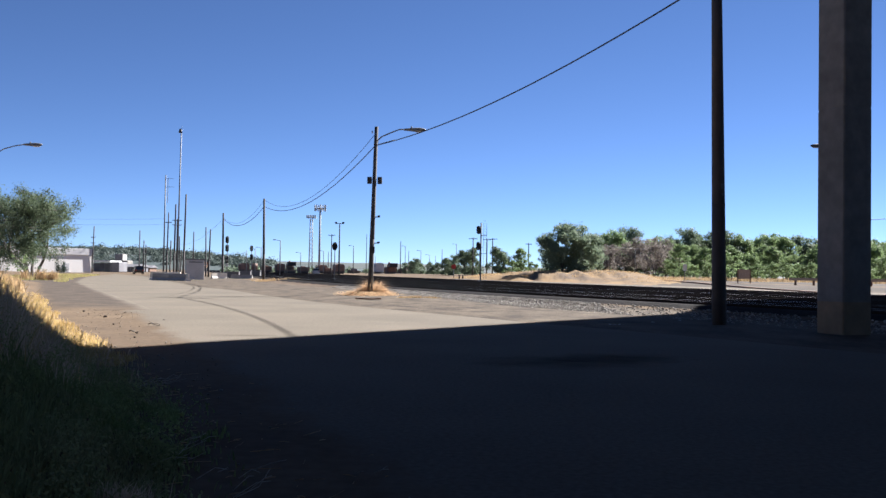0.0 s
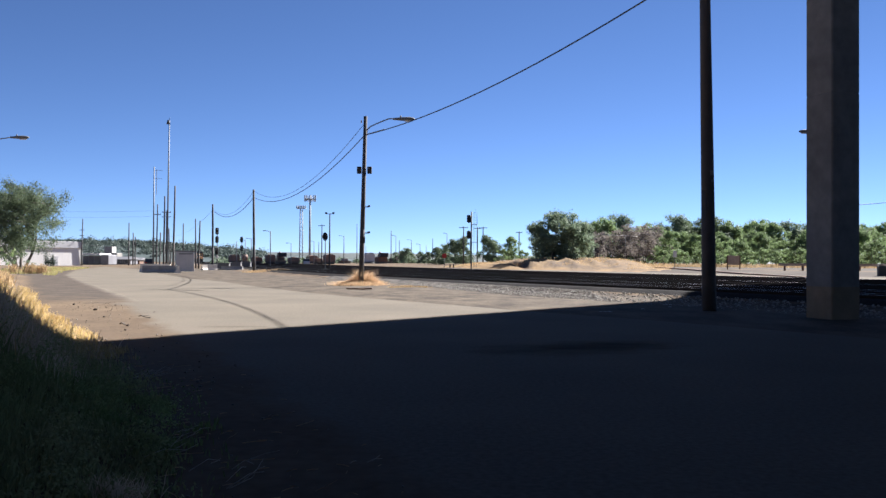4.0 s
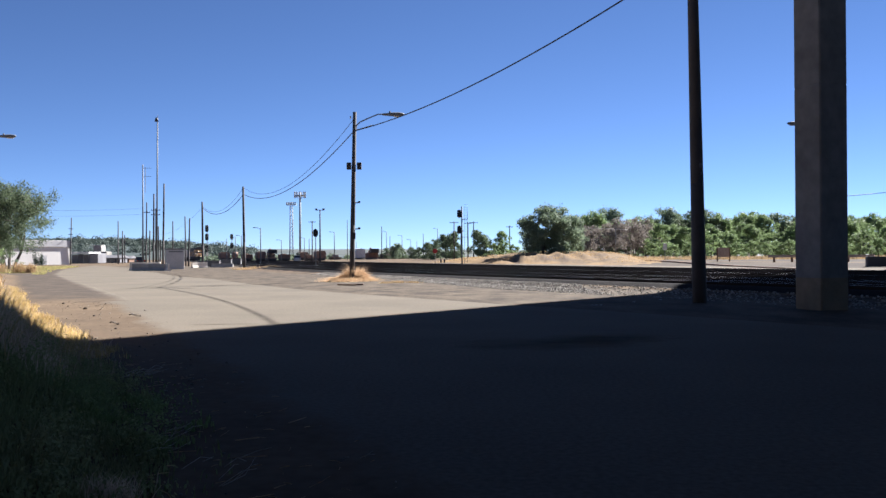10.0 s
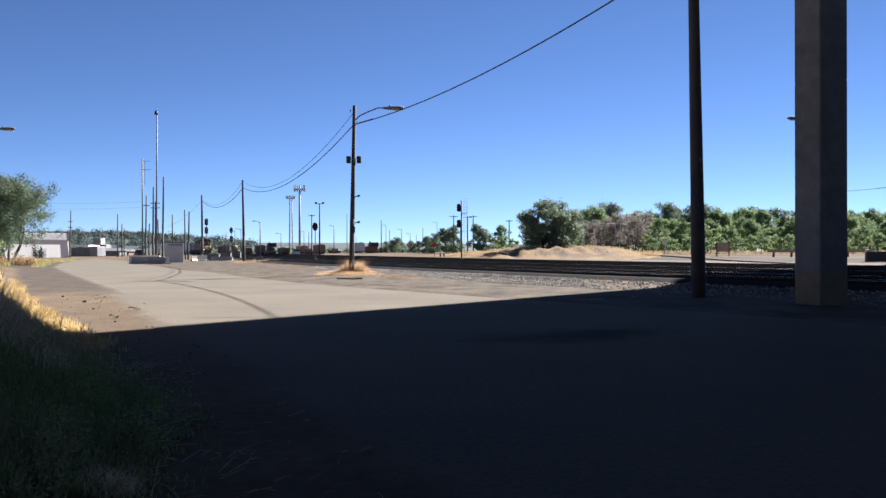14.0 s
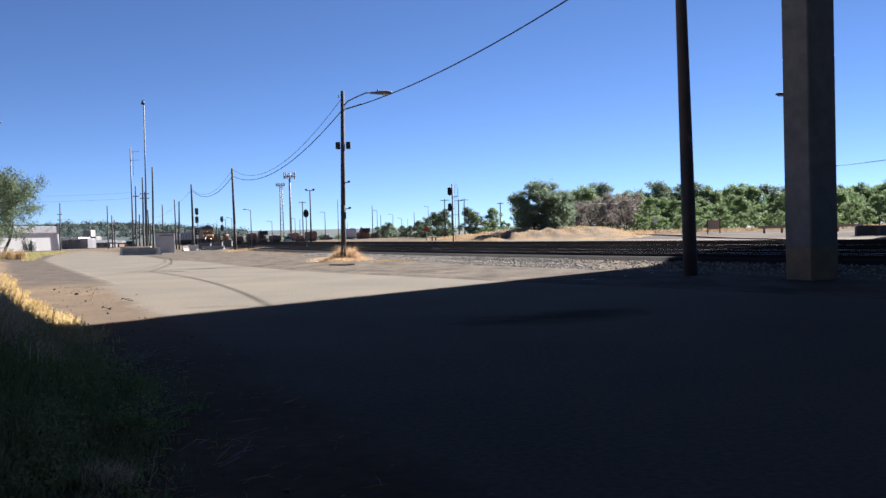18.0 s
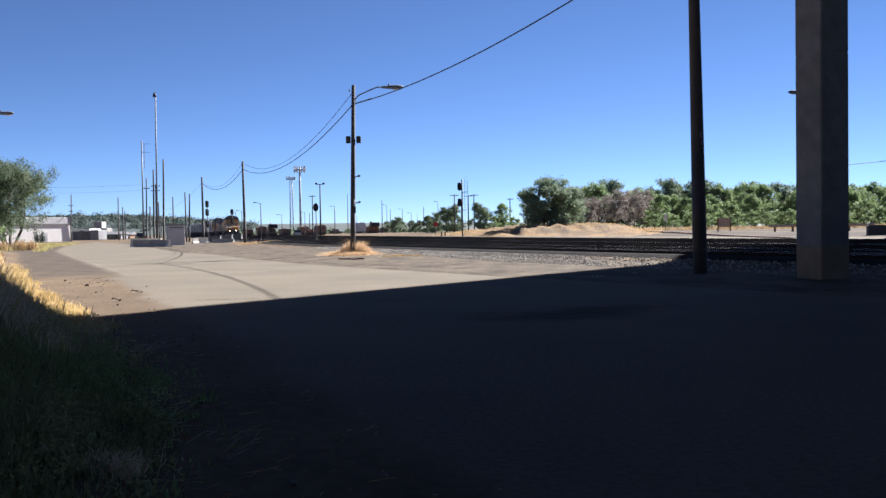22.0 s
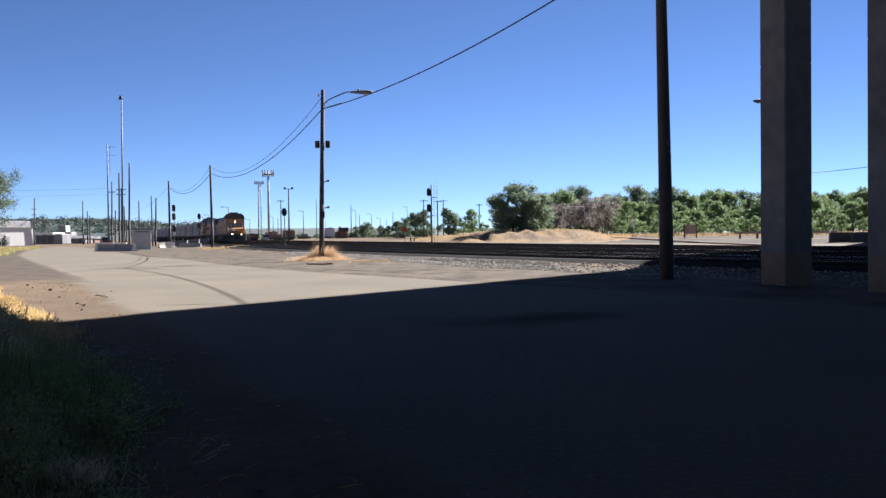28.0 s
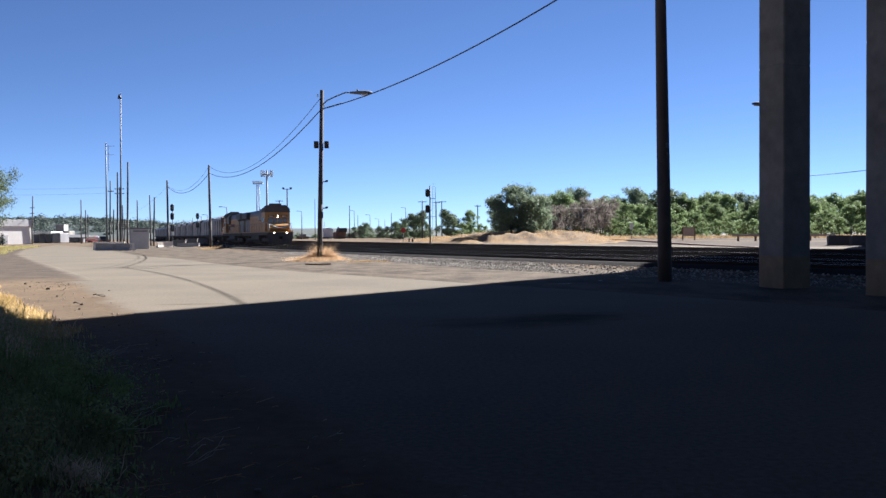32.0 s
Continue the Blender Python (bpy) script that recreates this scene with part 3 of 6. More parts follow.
def make_tree(name, label, height, spread, leaf, seed, stems=1, base=0.25, leaf_size=0.22, per=70, clumps=26, bark="bark", category="tree", puff=0.13):
    """A tapered trunk, limbs that fork, and a ragged crown of small leaf sprays."""
    rnd = random.Random(seed)
    t = thing(name, label, category)
    g = Geo(M[bark])
    tips = []
    for s in range(stems):
        a = 2 * math.pi * s / stems + rnd.random()
        lean = 0.0 if stems == 1 else 0.16 * height
        pts = [Vector((math.cos(a) * 0.15 * (stems > 1), math.sin(a) * 0.15 * (stems > 1), -0.1))]
        top = height * rnd.uniform(0.62, 0.78)
        for k in range(1, 6):
            f = k / 5
            pts.append(Vector((math.cos(a) * lean * f + rnd.gauss(0, 0.02 * height) * f, math.sin(a) * lean * f + rnd.gauss(0, 0.02 * height) * f, top * f)))
        r = 0.022 * height / (stems ** 0.4)
        g.tube(pts, r, 7, r1=r * 0.25)
        for _ in range(7 if stems == 1 else 4):
            f = rnd.uniform(0.3, 0.95)
            i = min(int(f * 5), 4)
            p = pts[i].lerp(pts[i + 1], f * 5 - i)
            b = rnd.uniform(0, 6.28)
            ln = spread * rnd.uniform(0.35, 0.8) * (1.1 - 0.6 * f)
            q = p + Vector((math.cos(b) * ln, math.sin(b) * ln, ln * rnd.uniform(0.3, 0.9)))
            mid = p.lerp(q, 0.5) + Vector((0, 0, -0.04 * height * rnd.random()))
            g.tube([p, mid, q], r * 0.4, 5, r1=r * 0.1)
            tips += [q, mid.lerp(q, 0.5)]
        tips.append(pts[-1])
    part("trunk", g, t)
    cs, lobes = [], []
    for k in range(9):
        a, f = 2.4 * k + rnd.uniform(-0.5, 0.5), (k + rnd.random()) / 9
        lr = height * rnd.uniform(0.17, 0.25) * (1.0 - 0.25 * f)
        rr = max(0.0, spread * math.sin(math.pi * (0.25 + 0.72 * f)) - lr * 0.7) * rnd.uniform(0.75, 1.1)
        z = height * (base + (1.0 - base) * f)
        lobes.append((Vector((math.cos(a) * rr, math.sin(a) * rr, min(max(z, lr * 0.75 + height * base * 0.6), height - lr * 0.9))), lr))
    for k in range(clumps):
        r = puff * height * rnd.uniform(0.55, 1.1)
        if k < len(tips) // 2:
            c = tips[2 * k]
        else:
            mid, lr = rnd.choice(lobes)
            c = mid + Vector((rnd.gauss(0, 1), rnd.gauss(0, 1), rnd.gauss(0.15, 0.85))).normalized() * lr * rnd.uniform(0.6, 1.0)
        cs.append((c.x, c.y, min(max(c.z, height * base * 0.7 + r * 0.5), height - r * 0.6), r))
    g = Geo(M[leaf])
    leaf_cloud(g, cs, per, leaf_size, rnd)
    part("crown", g, t)
    return t


def limbed_tree(name, label, height, leaf, seed, reach):
    """Several leaning stems that fork again and again, with fine loose sprays on the outer twigs."""
    rnd = random.Random(seed)
    segs, tips = [], []

    def grow(p, d, ln, r, depth):
        pts = [p]
        for _ in range(3):
            d = (d + Vector((rnd.gauss(0, 0.10), rnd.gauss(0, 0.10), rnd.gauss(0.02, 0.06)))).normalized()
            pts.append(pts[-1] + d * ln / 3)
        segs.append((pts, r, r * 0.68))
        if depth < 2:
            tips.extend([(pts[2], 0.75), (pts[3], 1.0)])
        if depth == 0:
            return
        for k in range(3 if rnd.random() < 0.55 else 2):
            side = d.orthogonal().normalized()
            side.rotate(Matrix.Rotation(rnd.uniform(0, 6.28), 3, d))
            e = (d * math.cos(0.52) + side * rnd.uniform(0.4, 0.85) + Vector((0, 0, 0.10 - 0.12 * (depth == 1)))).normalized()
            grow(pts[3 if k else 2], e, ln * rnd.uniform(0.66, 0.84), r * 0.62, depth - 1)
    for k in range(4):
        a = 1.57 * k + rnd.uniform(-0.4, 0.4)
        grow(Vector((math.cos(a) * 0.2, math.sin(a) * 0.2, -0.1)), Vector((math.cos(a) * 0.42, math.sin(a) * 0.42, 1)).normalized(), 3.0, 0.2, 4)
    zk = (height - 0.5) / max(p.z for p, _ in tips)
    xk = (reach - 0.5) / sorted(math.hypot(p.x, p.y) for p, _ in tips)[int(len(tips) * 0.97)]
    t = thing(name, label, "tree")
    g = Geo(M["bark"])
    for pts, r, r1 in segs:
        g.tube([(p.x * xk, p.y * xk, p.z * zk) for p in pts], r, 6 if r > 0.06 else 4, r1=r1)
    part("trunk", g, t, "dark forked stems and limbs")
    g = Geo(M[leaf])
    hang = [(p - Vector((0, 0, rnd.uniform(0.8, 2.6))), k * 0.9) for p, k in tips if math.hypot(p.x, p.y) * xk > reach * 0.4 and p.z * zk < height * 0.75 and rnd.random() < 0.8]
    hang += [(p - Vector((0, 0, rnd.uniform(0.6, 2.4))), k) for p, k in hang if rnd.random() < 0.7]
    tips = [t_ for t_ in tips + hang if t_[0].z * zk > 2.2]
    leaf_cloud(g, [(p.x * xk, p.y * xk, p.z * zk - 0.25, k * rnd.uniform(0.75, 1.25)) for p, k in tips], 105, 0.095, rnd, droop=0.4, loose=0.35)
    part("crown", g, t, "fine loose grey-green foliage")
    return t


def build_bank_grass():
    rnd = random.Random(4)
    dry, green, dead = [], [], []
    for _ in range(210000):
        y = 2.6 + 42 * rnd.random() ** 2.1
        d = -0.6 + 7.5 * rnd.random() ** 1.5
        x = lerp_table(TOE, y) - d + 0.22 * noise.noise((y * 0.4, 3.0, 1)) + 0.16 * noise.noise((y * 1.7, 5.0, 1))
        edge = d + 0.3 + 0.55 * noise.noise((x * 2.1, y * 2.1, 6)) + 0.3 * smooth((y - 12) / 3)
        if rnd.random() > 0.01 + smooth(edge / 0.55) or math.hypot(x, y) < 2.2:
            continue
        if noise.noise((x * 0.9, y * 0.9, 9)) < -0.45 and rnd.random() < 0.8:
            continue
        n = 0.9 * noise.noise((x * 0.5, y * 0.5, 2)) + (y - 9.0) * 0.15 + (d - 1.25) * 1.1 + 1.3 * smooth((y - 11.3) / 2)
        k = min(1.0, 0.3 + max(d, 0) * 0.42) * (1 + 0.9 * rnd.random() ** 6)
        spot = (x, y, ground_z(x, y), k)
        if n < rnd.uniform(-0.5, 0.5):
            green.append(spot)
        elif rnd.random() < (0.85 if y < 12.5 else 0.12):
            dead.append(spot)
        else:
            dry.append(spot)
    solid("dry_grass", blade_field(dry, M["drygrass"], 0.09, 0.38, 1, 0.0058, 0.8), "tall dry golden grass on the roadside bank", "grass", kind="stuff")
    solid("dead_grass", blade_field(dead, M["deadgrass"], 0.10, 0.42, 7, 0.0055, 0.7), "brown withered grass stems on the shaded bank", "grass", kind="stuff")
    solid("green_grass", blade_field(green, M["grass"], 0.05, 0.22, 2, 0.007, 0.9), "dark green grass and weeds on the shaded bank", "grass", kind="stuff")
    g = Geo(M["deadgrass"])
    for _ in range(75):
        y = rnd.uniform(9.5, 14.5)
        x = lerp_table(TOE, y) - rnd.uniform(-0.15, 2.2) + 0.3 * noise.noise((y * 0.9, 2.0, 8))
        z, h, a = ground_z(x, y), rnd.uniform(0.16, 0.38), rnd.uniform(0, 6.28)
        dx, dy = math.cos(a) * 0.25 * h, math.sin(a) * 0.25 * h
        pts = [(x, y, z - 0.02), (x + dx * 0.3, y + dy * 0.3, z + h * 0.5), (x + dx, y + dy, z + h)]
        g.tube(pts, 0.0035, 3, r1=0.002)
        for k in range(7):
            f = 0.62 + 0.38 * k / 6
            px, py, pz = x + dx * f, y + dy * f, z + h * f
            b, q, w = rnd.uniform(0, 6.28), len(g.v), 0.022 * rnd.uniform(0.6, 1.3)
            g.v += [(px, py, pz - w), (px + math.cos(b) * w, py + math.sin(b) * w, pz + w * 0.3), (px, py, pz + w)]
            g.f.append([q, q + 1, q + 2])
            g.mi.append(0)
            g.sm.append(False)
    solid("weed_stalks", g, "thin dry seeded weed stalks standing on the bank", "weeds", kind="stuff")
    g = Geo(M["grass"])
    cs = []
    for _ in range(70):
        y = rnd.uniform(3.8, 11.5)
        x = lerp_table(TOE, y) - rnd.uniform(-0.25, 2.0)
        if math.hypot(x, y) > 2.6:
            r = rnd.uniform(0.12, 0.30)
            cs.append((x, y, ground_z(x, y) + r * 0.45, r))
    leaf_cloud(g, cs, 5200, 0.014, rnd, loose=0.45)
    solid("broadleaf_weeds", g, "low dark green leafy weeds on the shaded bank", "weeds", kind="stuff")
    far = []
    for _ in range(12000):
        y = 40 + 80 * rnd.random()
        x = lerp_table(TOE, y) - 0.2 - 12 * rnd.random() ** 1.4
        if noise.noise((x * 0.15, y * 0.15, 4)) > -0.1:
            far.append((x, y, ground_z(x, y), 1.0))
    lawn = []
    for _ in range(9000):
        y = 72 + 75 * rnd.random()
        x = lerp_table(ROAD_L, y) - 0.6 - 9 * rnd.random()
        if noise.noise((x * 0.12, y * 0.08, 14)) + (y - 88) * 0.02 > 0:
            lawn.append((x, y, ground_z(x, y), 1.0))
    solid("verge_grass", blade_field(lawn, M["lawn"], 0.08, 0.3, 13, 0.03), "patchy yellow-green grass along the road's far verge", "grass", kind="stuff")
    solid("far_dry_grass", blade_field(far, M["tanweed"], 0.15, 0.6, 3, 0.03), "straw-coloured dry weeds along the road verge", "grass", kind="stuff")


def weed_mound(x, y, w, h, n, seed, label):
    """Arching dry stems that spring from a few loose tufts."""
    rnd = random.Random(seed)
    g = Geo(M["tanweed"])
    roots = [(x + rnd.gauss(0, w * 0.24), y + rnd.gauss(0, w * 0.2), rnd.uniform(0.45, 1.1)) for _ in range(9)]
    roots.append((x, y, 1.15))
    for _ in range(n):
        rx, ry, k = rnd.choice(roots)
        px, py = rx + rnd.gauss(0, w * 0.07), ry + rnd.gauss(0, w * 0.07)
        z = ground_z(px, py)
        a, out = rnd.uniform(0, 6.28), rnd.uniform(0.15, 0.75) * h * k
        up = h * k * rnd.uniform(0.45, 1.05)
        wd = rnd.uniform(0.010, 0.024)
        b = rnd.uniform(0, 3.14)
        ex, ey = math.cos(b) * wd, math.sin(b) * wd
        mx, my, mz = px + math.cos(a) * out * 0.45, py + math.sin(a) * out * 0.45, z + up * 0.8
        tx, ty, tz = px + math.cos(a) * out, py + math.sin(a) * out, z + up * rnd.uniform(0.7, 1.0)
        q = len(g.v)
        g.v += [(px - ex, py - ey, z), (px + ex, py + ey, z), (mx + ex, my + ey, mz), (mx - ex, my - ey, mz), (tx, ty, tz)]
        g.f += [[q, q + 1, q + 2, q + 3], [q + 3, q + 2, q + 4]]
        g.mi += [0, 0]
        g.sm += [False, False]
    solid("dry_weed_clump", g, label, "weeds", kind="stuff")


def grass_spray(x, y, w, h, n, seed, label):
    """Fine dry stems fanning up and out round a post, with a flattened mat about their feet."""
    rnd = random.Random(seed)
    g = Geo(M["straw"])
    for i in range(n):
        mat_ = rnd.random() < 0.4
        px = rnd.gauss(-0.2 * w if mat_ and rnd.random() < 0.5 else 0, w * (0.2 if mat_ else 0.16))
        py = rnd.gauss(-0.1 * w, w * 0.24) if mat_ else rnd.gauss(0.13 * w, w * 0.13)
        r = math.hypot(px, py) / w
        up = h * (rnd.uniform(0.06, 0.26) if mat_ else (0.25 + 0.8 * rnd.random() ** 1.6) * math.exp(-r / 0.26) + 0.06)
        out = up * rnd.uniform(0.3, 1.25) + (0.3 * rnd.random() if mat_ else 0)
        a = math.atan2(py, px) + rnd.gauss(0, 0.9)
        wd = rnd.uniform(0.004, 0.010)
        b = rnd.uniform(0, 3.14)
        ex, ey = math.cos(b) * wd, math.sin(b) * wd
        z = ground_z(x + px, y + py)
        mx, my, mz = x + px + math.cos(a) * out * 0.4, y + py + math.sin(a) * out * 0.4, z + up * 0.75
        tx, ty, tz = x + px + math.cos(a) * out, y + py + math.sin(a) * out, z + up * rnd.uniform(0.75, 1.0)
        q = len(g.v)
        g.v += [(x + px - ex, y + py - ey, z), (x + px + ex, y + py + ey, z), (mx + ex, my + ey, mz), (mx - ex, my - ey, mz), (tx, ty, tz)]
        g.f += [[q, q + 1, q + 2, q + 3], [q + 3, q + 2, q + 4]]
        g.mi += [0, 0]
        g.sm += [False, False]
    solid("dry_weed_clump", g, label, "weeds", kind="stuff")


# ---- poles and wires ----
def at(px, d):
    """World x at depth d of a bearing given as its tangent in thousandths."""
    return px / 1000.0 * d


def wood_pole(x, y, h, r, lean=0.0, label="dark weathered wooden utility pole", material="wood_pole", name="utility_pole", arms=(), group=""):
    p = thing(name, label, "utility pole", Matrix.Translation((x, y, ground_z(x, y))), group)
    g = Geo(M[material])
    g.tube([(0, 0, -0.3), (lean * 0.33, 0, h * 0.33), (lean * 0.66, 0, h * 0.66), (lean, 0, h)], r, 10, r1=r * 0.68)
    part("shaft", g, p)
    for z, w in arms:
        a = Geo(M[material], M["black"])
        a.box((lean * z / h, -r, z), (w, 0.1, 0.12))
        for k in (-0.45, -0.2, 0.2, 0.45):
            a.cyl((lean * z / h + k * w, -r, z + 0.06), (lean * z / h + k * w, -r, z + 0.2), 0.035, n=6, mi=1)
        part("crossarm", a, p)
    return p


def cobra_head(parent, start, end, dirx, arm_pts, label=""):
    part("lamp_arm", Geo(M["galv"]).tube(arm_pts, 0.04, 7), parent, "curved galvanised lamp arm")
    g = Geo(M["galv"], M["white"])
    ex, ey, ez = end
    L = 1.35
    prof = [(0.0, 0.05, 0.06), (0.25, 0.10, 0.09), (0.5, 0.17, 0.12), (0.8, 0.19, 0.13), (1.0, 0.13, 0.09), (1.08, 0.03, 0.03)]
    n = 10
    vs, fs = [], []
    for s, w, h in prof:
        for i in range(n):
            a = 2 * math.pi * i / n
            vs.append((ex + dirx * s * L / 1.08, ey + math.cos(a) * w, ez + math.sin(a) * h))
    for j in range(len(prof) - 1):
        for i in range(n):
            fs.append([j * n + i, j * n + (i + 1) % n, (j + 1) * n + (i + 1) % n, (j + 1) * n + i])
    g.add(vs, fs, 0, True)
    g.add(vs, [list(range(n)), list(range((len(prof) - 1) * n, len(prof) * n))], 0)
    hd = part("lamp_head", g, parent, "grey cobra-head street lamp")
    part("lens", Geo(M["white"]).box((ex + dirx * 0.68 * L, ey, ez - 0.12), (0.45, 0.26, 0.06), ch=0.025), hd)
    part("photocell", Geo(M["galv"]).cyl((ex + dirx * 0.35 * L, ey, ez + 0.09), (ex + dirx * 0.35 * L, ey, ez + 0.2), 0.05, n=8), hd)


def wire(a, b, sag, r=0.02, n=18, label="black overhead cable strung between poles"):
    a, b = Vector(a), Vector(b)
    pts = [a.lerp(b, i / n) - Vector((0, 0, sag * 4 * (i / n) * (1 - i / n))) for i in range(n + 1)]
    solid("overhead_wire", Geo(M["wire"]).tube(pts, r, 5), label, "wire")


def signal_mast(x, y, h, heads, label, r=0.06, ladder=True, turn=0.0):
    """heads: (height, kind) with kind 'oval' for a big backed head, 'stack' for three small lights."""
    z0 = ground_z(x, y)
    s = thing("railway_signal", label, "railway signal", Matrix.Translation((x, y, z0)))
    part("mast", Geo(M["galv"]).cyl((0, 0, -0.1), (0, 0, h), r, n=8), s)
    part("base", Geo(M["concrete"]).box((0, 0, 0.05), (0.5, 0.5, 0.3)), s)
    for hz, kind in heads:
        g = Geo(M["black"])
        if kind == "oval":
            n = 16
            ring = [(0.35 * math.cos(2 * math.pi * i / n), 0.54 * math.sin(2 * math.pi * i / n) + hz) for i in range(n)]
            g.prism(ring, -0.22, -0.16)
        else:
            g.prism([(-0.17, hz - 0.48), (0.17, hz - 0.48), (0.25, hz - 0.36), (0.25, hz + 0.36), (0.17, hz + 0.48), (-0.17, hz + 0.48), (-0.25, hz + 0.36), (-0.25, hz - 0.36)], -0.22, -0.16)
        g.box((0, -0.05, hz), (0.28, 0.3, 0.9))
        swing = Matrix.Translation((-0.32 * math.sin(abs(turn)), 0, 0)) @ Matrix.Rotation(turn, 4, "Z")
        hd = part("signal_head", g, s, "black signal head with hoods", swing)
        for dz in ((-0.33, 0, 0.33) if kind == "oval" else (-0.24, 0, 0.24)):
            v = Geo(M["black"])
            v.cyl((0, -0.2, hz + dz), (0, -0.5, hz + dz + 0.02), 0.11, 0.12, 10, caps=False)
            v.cyl((0, -0.22, hz + dz), (0, -0.235, hz + dz), 0.09, n=10)
            part("hood", v, hd)
    if ladder:
        g = Geo(M["galv"])
        for sx in (0.32, 0.72):
            g.cyl((sx, 0.1, 0.4), (sx, 0.1, h - 0.1), 0.02, n=5)
        for k in range(int(h / 0.35)):
            g.cyl((0.32, 0.1, 0.6 + k * 0.35), (0.72, 0.1, 0.6 + k * 0.35), 0.014, n=5)
        for zz in (h * 0.55, h * 0.85):
            g.box((0.35, 0, zz - 0.5), (0.8, 0.7, 0.05))
            for sx, sy in ((0.72, -0.3), (0.72, 0.3), (-0.02, 0.3)):
                g.cyl((sx, sy, zz - 0.5), (sx, sy, zz + 0.5), 0.02, n=5)
            g.cyl((0.72, -0.3, zz + 0.5), (0.72, 0.3, zz + 0.5), 0.02, n=5)
        part("ladder", g, s, "galvanised ladder with small platforms")


def light_pole(x, y, h, r, style, label, material="wood_pole", lean=0.0):
    p = thing("yard_light_pole", label, "light pole", Matrix.Translation((x, y, ground_z(x, y))))
    part("shaft", Geo(M[material]).cyl((-lean, 0, -0.2), (0, 0, h), r, r * 0.6, 8), p)
    if style == "tee":
        part("crossbar", Geo(M[material]).box((0, 0, h - 0.1), (1.9, 0.12, 0.12)), p)
        for k in (-0.8, 0.8):
            part("floodlight", Geo(M["black"]).box((k, -0.1, h + 0.12), (0.5, 0.35, 0.3)), p)
    elif style == "arm":
        part("lamp_arm", Geo(M["galv"]).tube([(0, 0, h - 0.3), (-0.5, 0, h), (-1.0, 0, h + 0.05)], 0.05, 6), p)
        part("lamp_head", Geo(M["galv"]).box((-1.2, 0, h + 0.05), (0.6, 0.25, 0.14)), p)
    elif style == "globe":
        part("lamp_head", Geo(M["black"]).cyl((-0.15, 0, h - 0.5), (-0.15, 0, h + 0.1), 0.3, 0.15, 8), p)
        part("finial", Geo(M["galv"]).cyl((0, 0, h), (0.05, 0, h + 0.5), 0.03, n=5), p)
    return p


def build_poles():
    # tall wooden street-lamp pole on the verge
    x, y = -5.46, 53.0
    p = wood_pole(x, y, 10.35, 0.17, 0.21, "tall weathered wooden pole with a street lamp", name="street_lamp")
    cobra_head(p, None, (1.89, 0, 10.2), 1, [(0.28, 0, 9.3), (0.32, 0, 9.53), (0.52, 0, 9.73), (1.04, 0, 9.97), (1.61, 0, 10.2), (1.93, 0, 10.22)])
    part("arm_brace", Geo(M["galv"]).tube([(0.28, 0, 9.25), (1.37, 0, 9.57)], 0.02, 5), p)
    for k in (-0.15, 0.48):
        part("transformer_box", Geo(M["black"]).box((k, -0.04, 7.04), (0.27, 0.27, 0.42)), p, "small dark equipment box")
    part("meter_box", Geo(M["black"]).box((0.13, -0.16, 2.78), (0.24, 0.16, 0.4)), p)
    for z in (4.8, 3.2):
        part("bracket", Geo(M["galv"]).box((0.32, 0, z), (0.36, 0.05, 0.06)), p)
        part("bracket_light", Geo(M["black"]).box((0.46, -0.02, z + 0.05), (0.16, 0.12, 0.09)), p)
    part("guard_board", Geo(M["black"]).box((0.04, -0.18, 1.3), (0.1, 0.03, 2.2)), p, "dark conduit guard")
    part("insulator", Geo(M["white"]).cyl((-0.04, -0.08, 9.93), (-0.04, -0.08, 10.09), 0.04, n=8), p)
    # the pole by the column, partly in the bridge's shade
    pr = wood_pole(8.1, 27.2, 11.4, 0.225, -0.18, "thick dark wooden utility pole beside the bridge", "pale_pole")
    part("tag", Geo(M["galv"]).box((0.0, -0.235, 4.3), (0.10, 0.02, 0.16)), pr, "small pale metal tag")
    part("tag", Geo(M["galv"]).box((0.02, -0.235, 4.05), (0.08, 0.02, 0.08)), pr, "small pale metal tag")
    wood_pole(-23.9, 105.5, 10.1, 0.18, -0.15, "dark wooden utility pole between road and tracks")
    wood_pole(-37.6, 137.0, 10.3, 0.19, -0.1, "dark wooden utility pole beside white blocks")
    wire((x + 0.2, y - 0.2, 9.17), (7.95, 27.2, 10.95), 0.72, 0.03)
    wire((x + 0.1, y, 9.13), (-24.0, 105.5, 9.15), 1.85, 0.031)
    wire((x + 0.1, y, 9.85), (-24.0, 105.5, 9.95), 2.25, 0.018)
    wire((-24.0, 105.5, 9.2), (-37.7, 137, 9.4), 1.7, 0.036)
    wire((-24.0, 105.5, 10.0), (-37.7, 137, 9.6), 1.8, 0.018)
    wire((-37.7, 137, 9.4), (-75, 222, 8.5), 2.4, 0.016)
    wire((7.95, 27.2, 10.95), (17.5, 8.0, 14.0), 0.4, 0.034)
    # lamp across the road, its pole standing out on the verge
    lx, ly = -33.6, 61.0
    lz = ground_z(lx, ly)
    q = wood_pole(lx, ly, 10.0 - lz, 0.17, 0, "wooden pole with a street lamp arm over the road", name="street_lamp")
    cobra_head(q, None, (2.4, 0, 10.08 - lz), 1, [(0.1, 0, 9.2 - lz), (1.0, 0, 9.75 - lz), (1.8, 0, 9.98 - lz), (2.45, 0, 10.08 - lz)])
    # lamp whose pole stands hidden behind the column
    lx, ly = 26.9, 60.0
    q = light_pole(lx, ly, 10.2, 0.14, "", "grey street lamp pole beyond the tracks", "galv")
    cobra_head(q, None, (-1.55, 0, 10.62 - ground_z(lx, ly)), -1, [(0, 0, 9.8), (-0.7, 0, 10.15), (-1.6, 0, 10.2)])
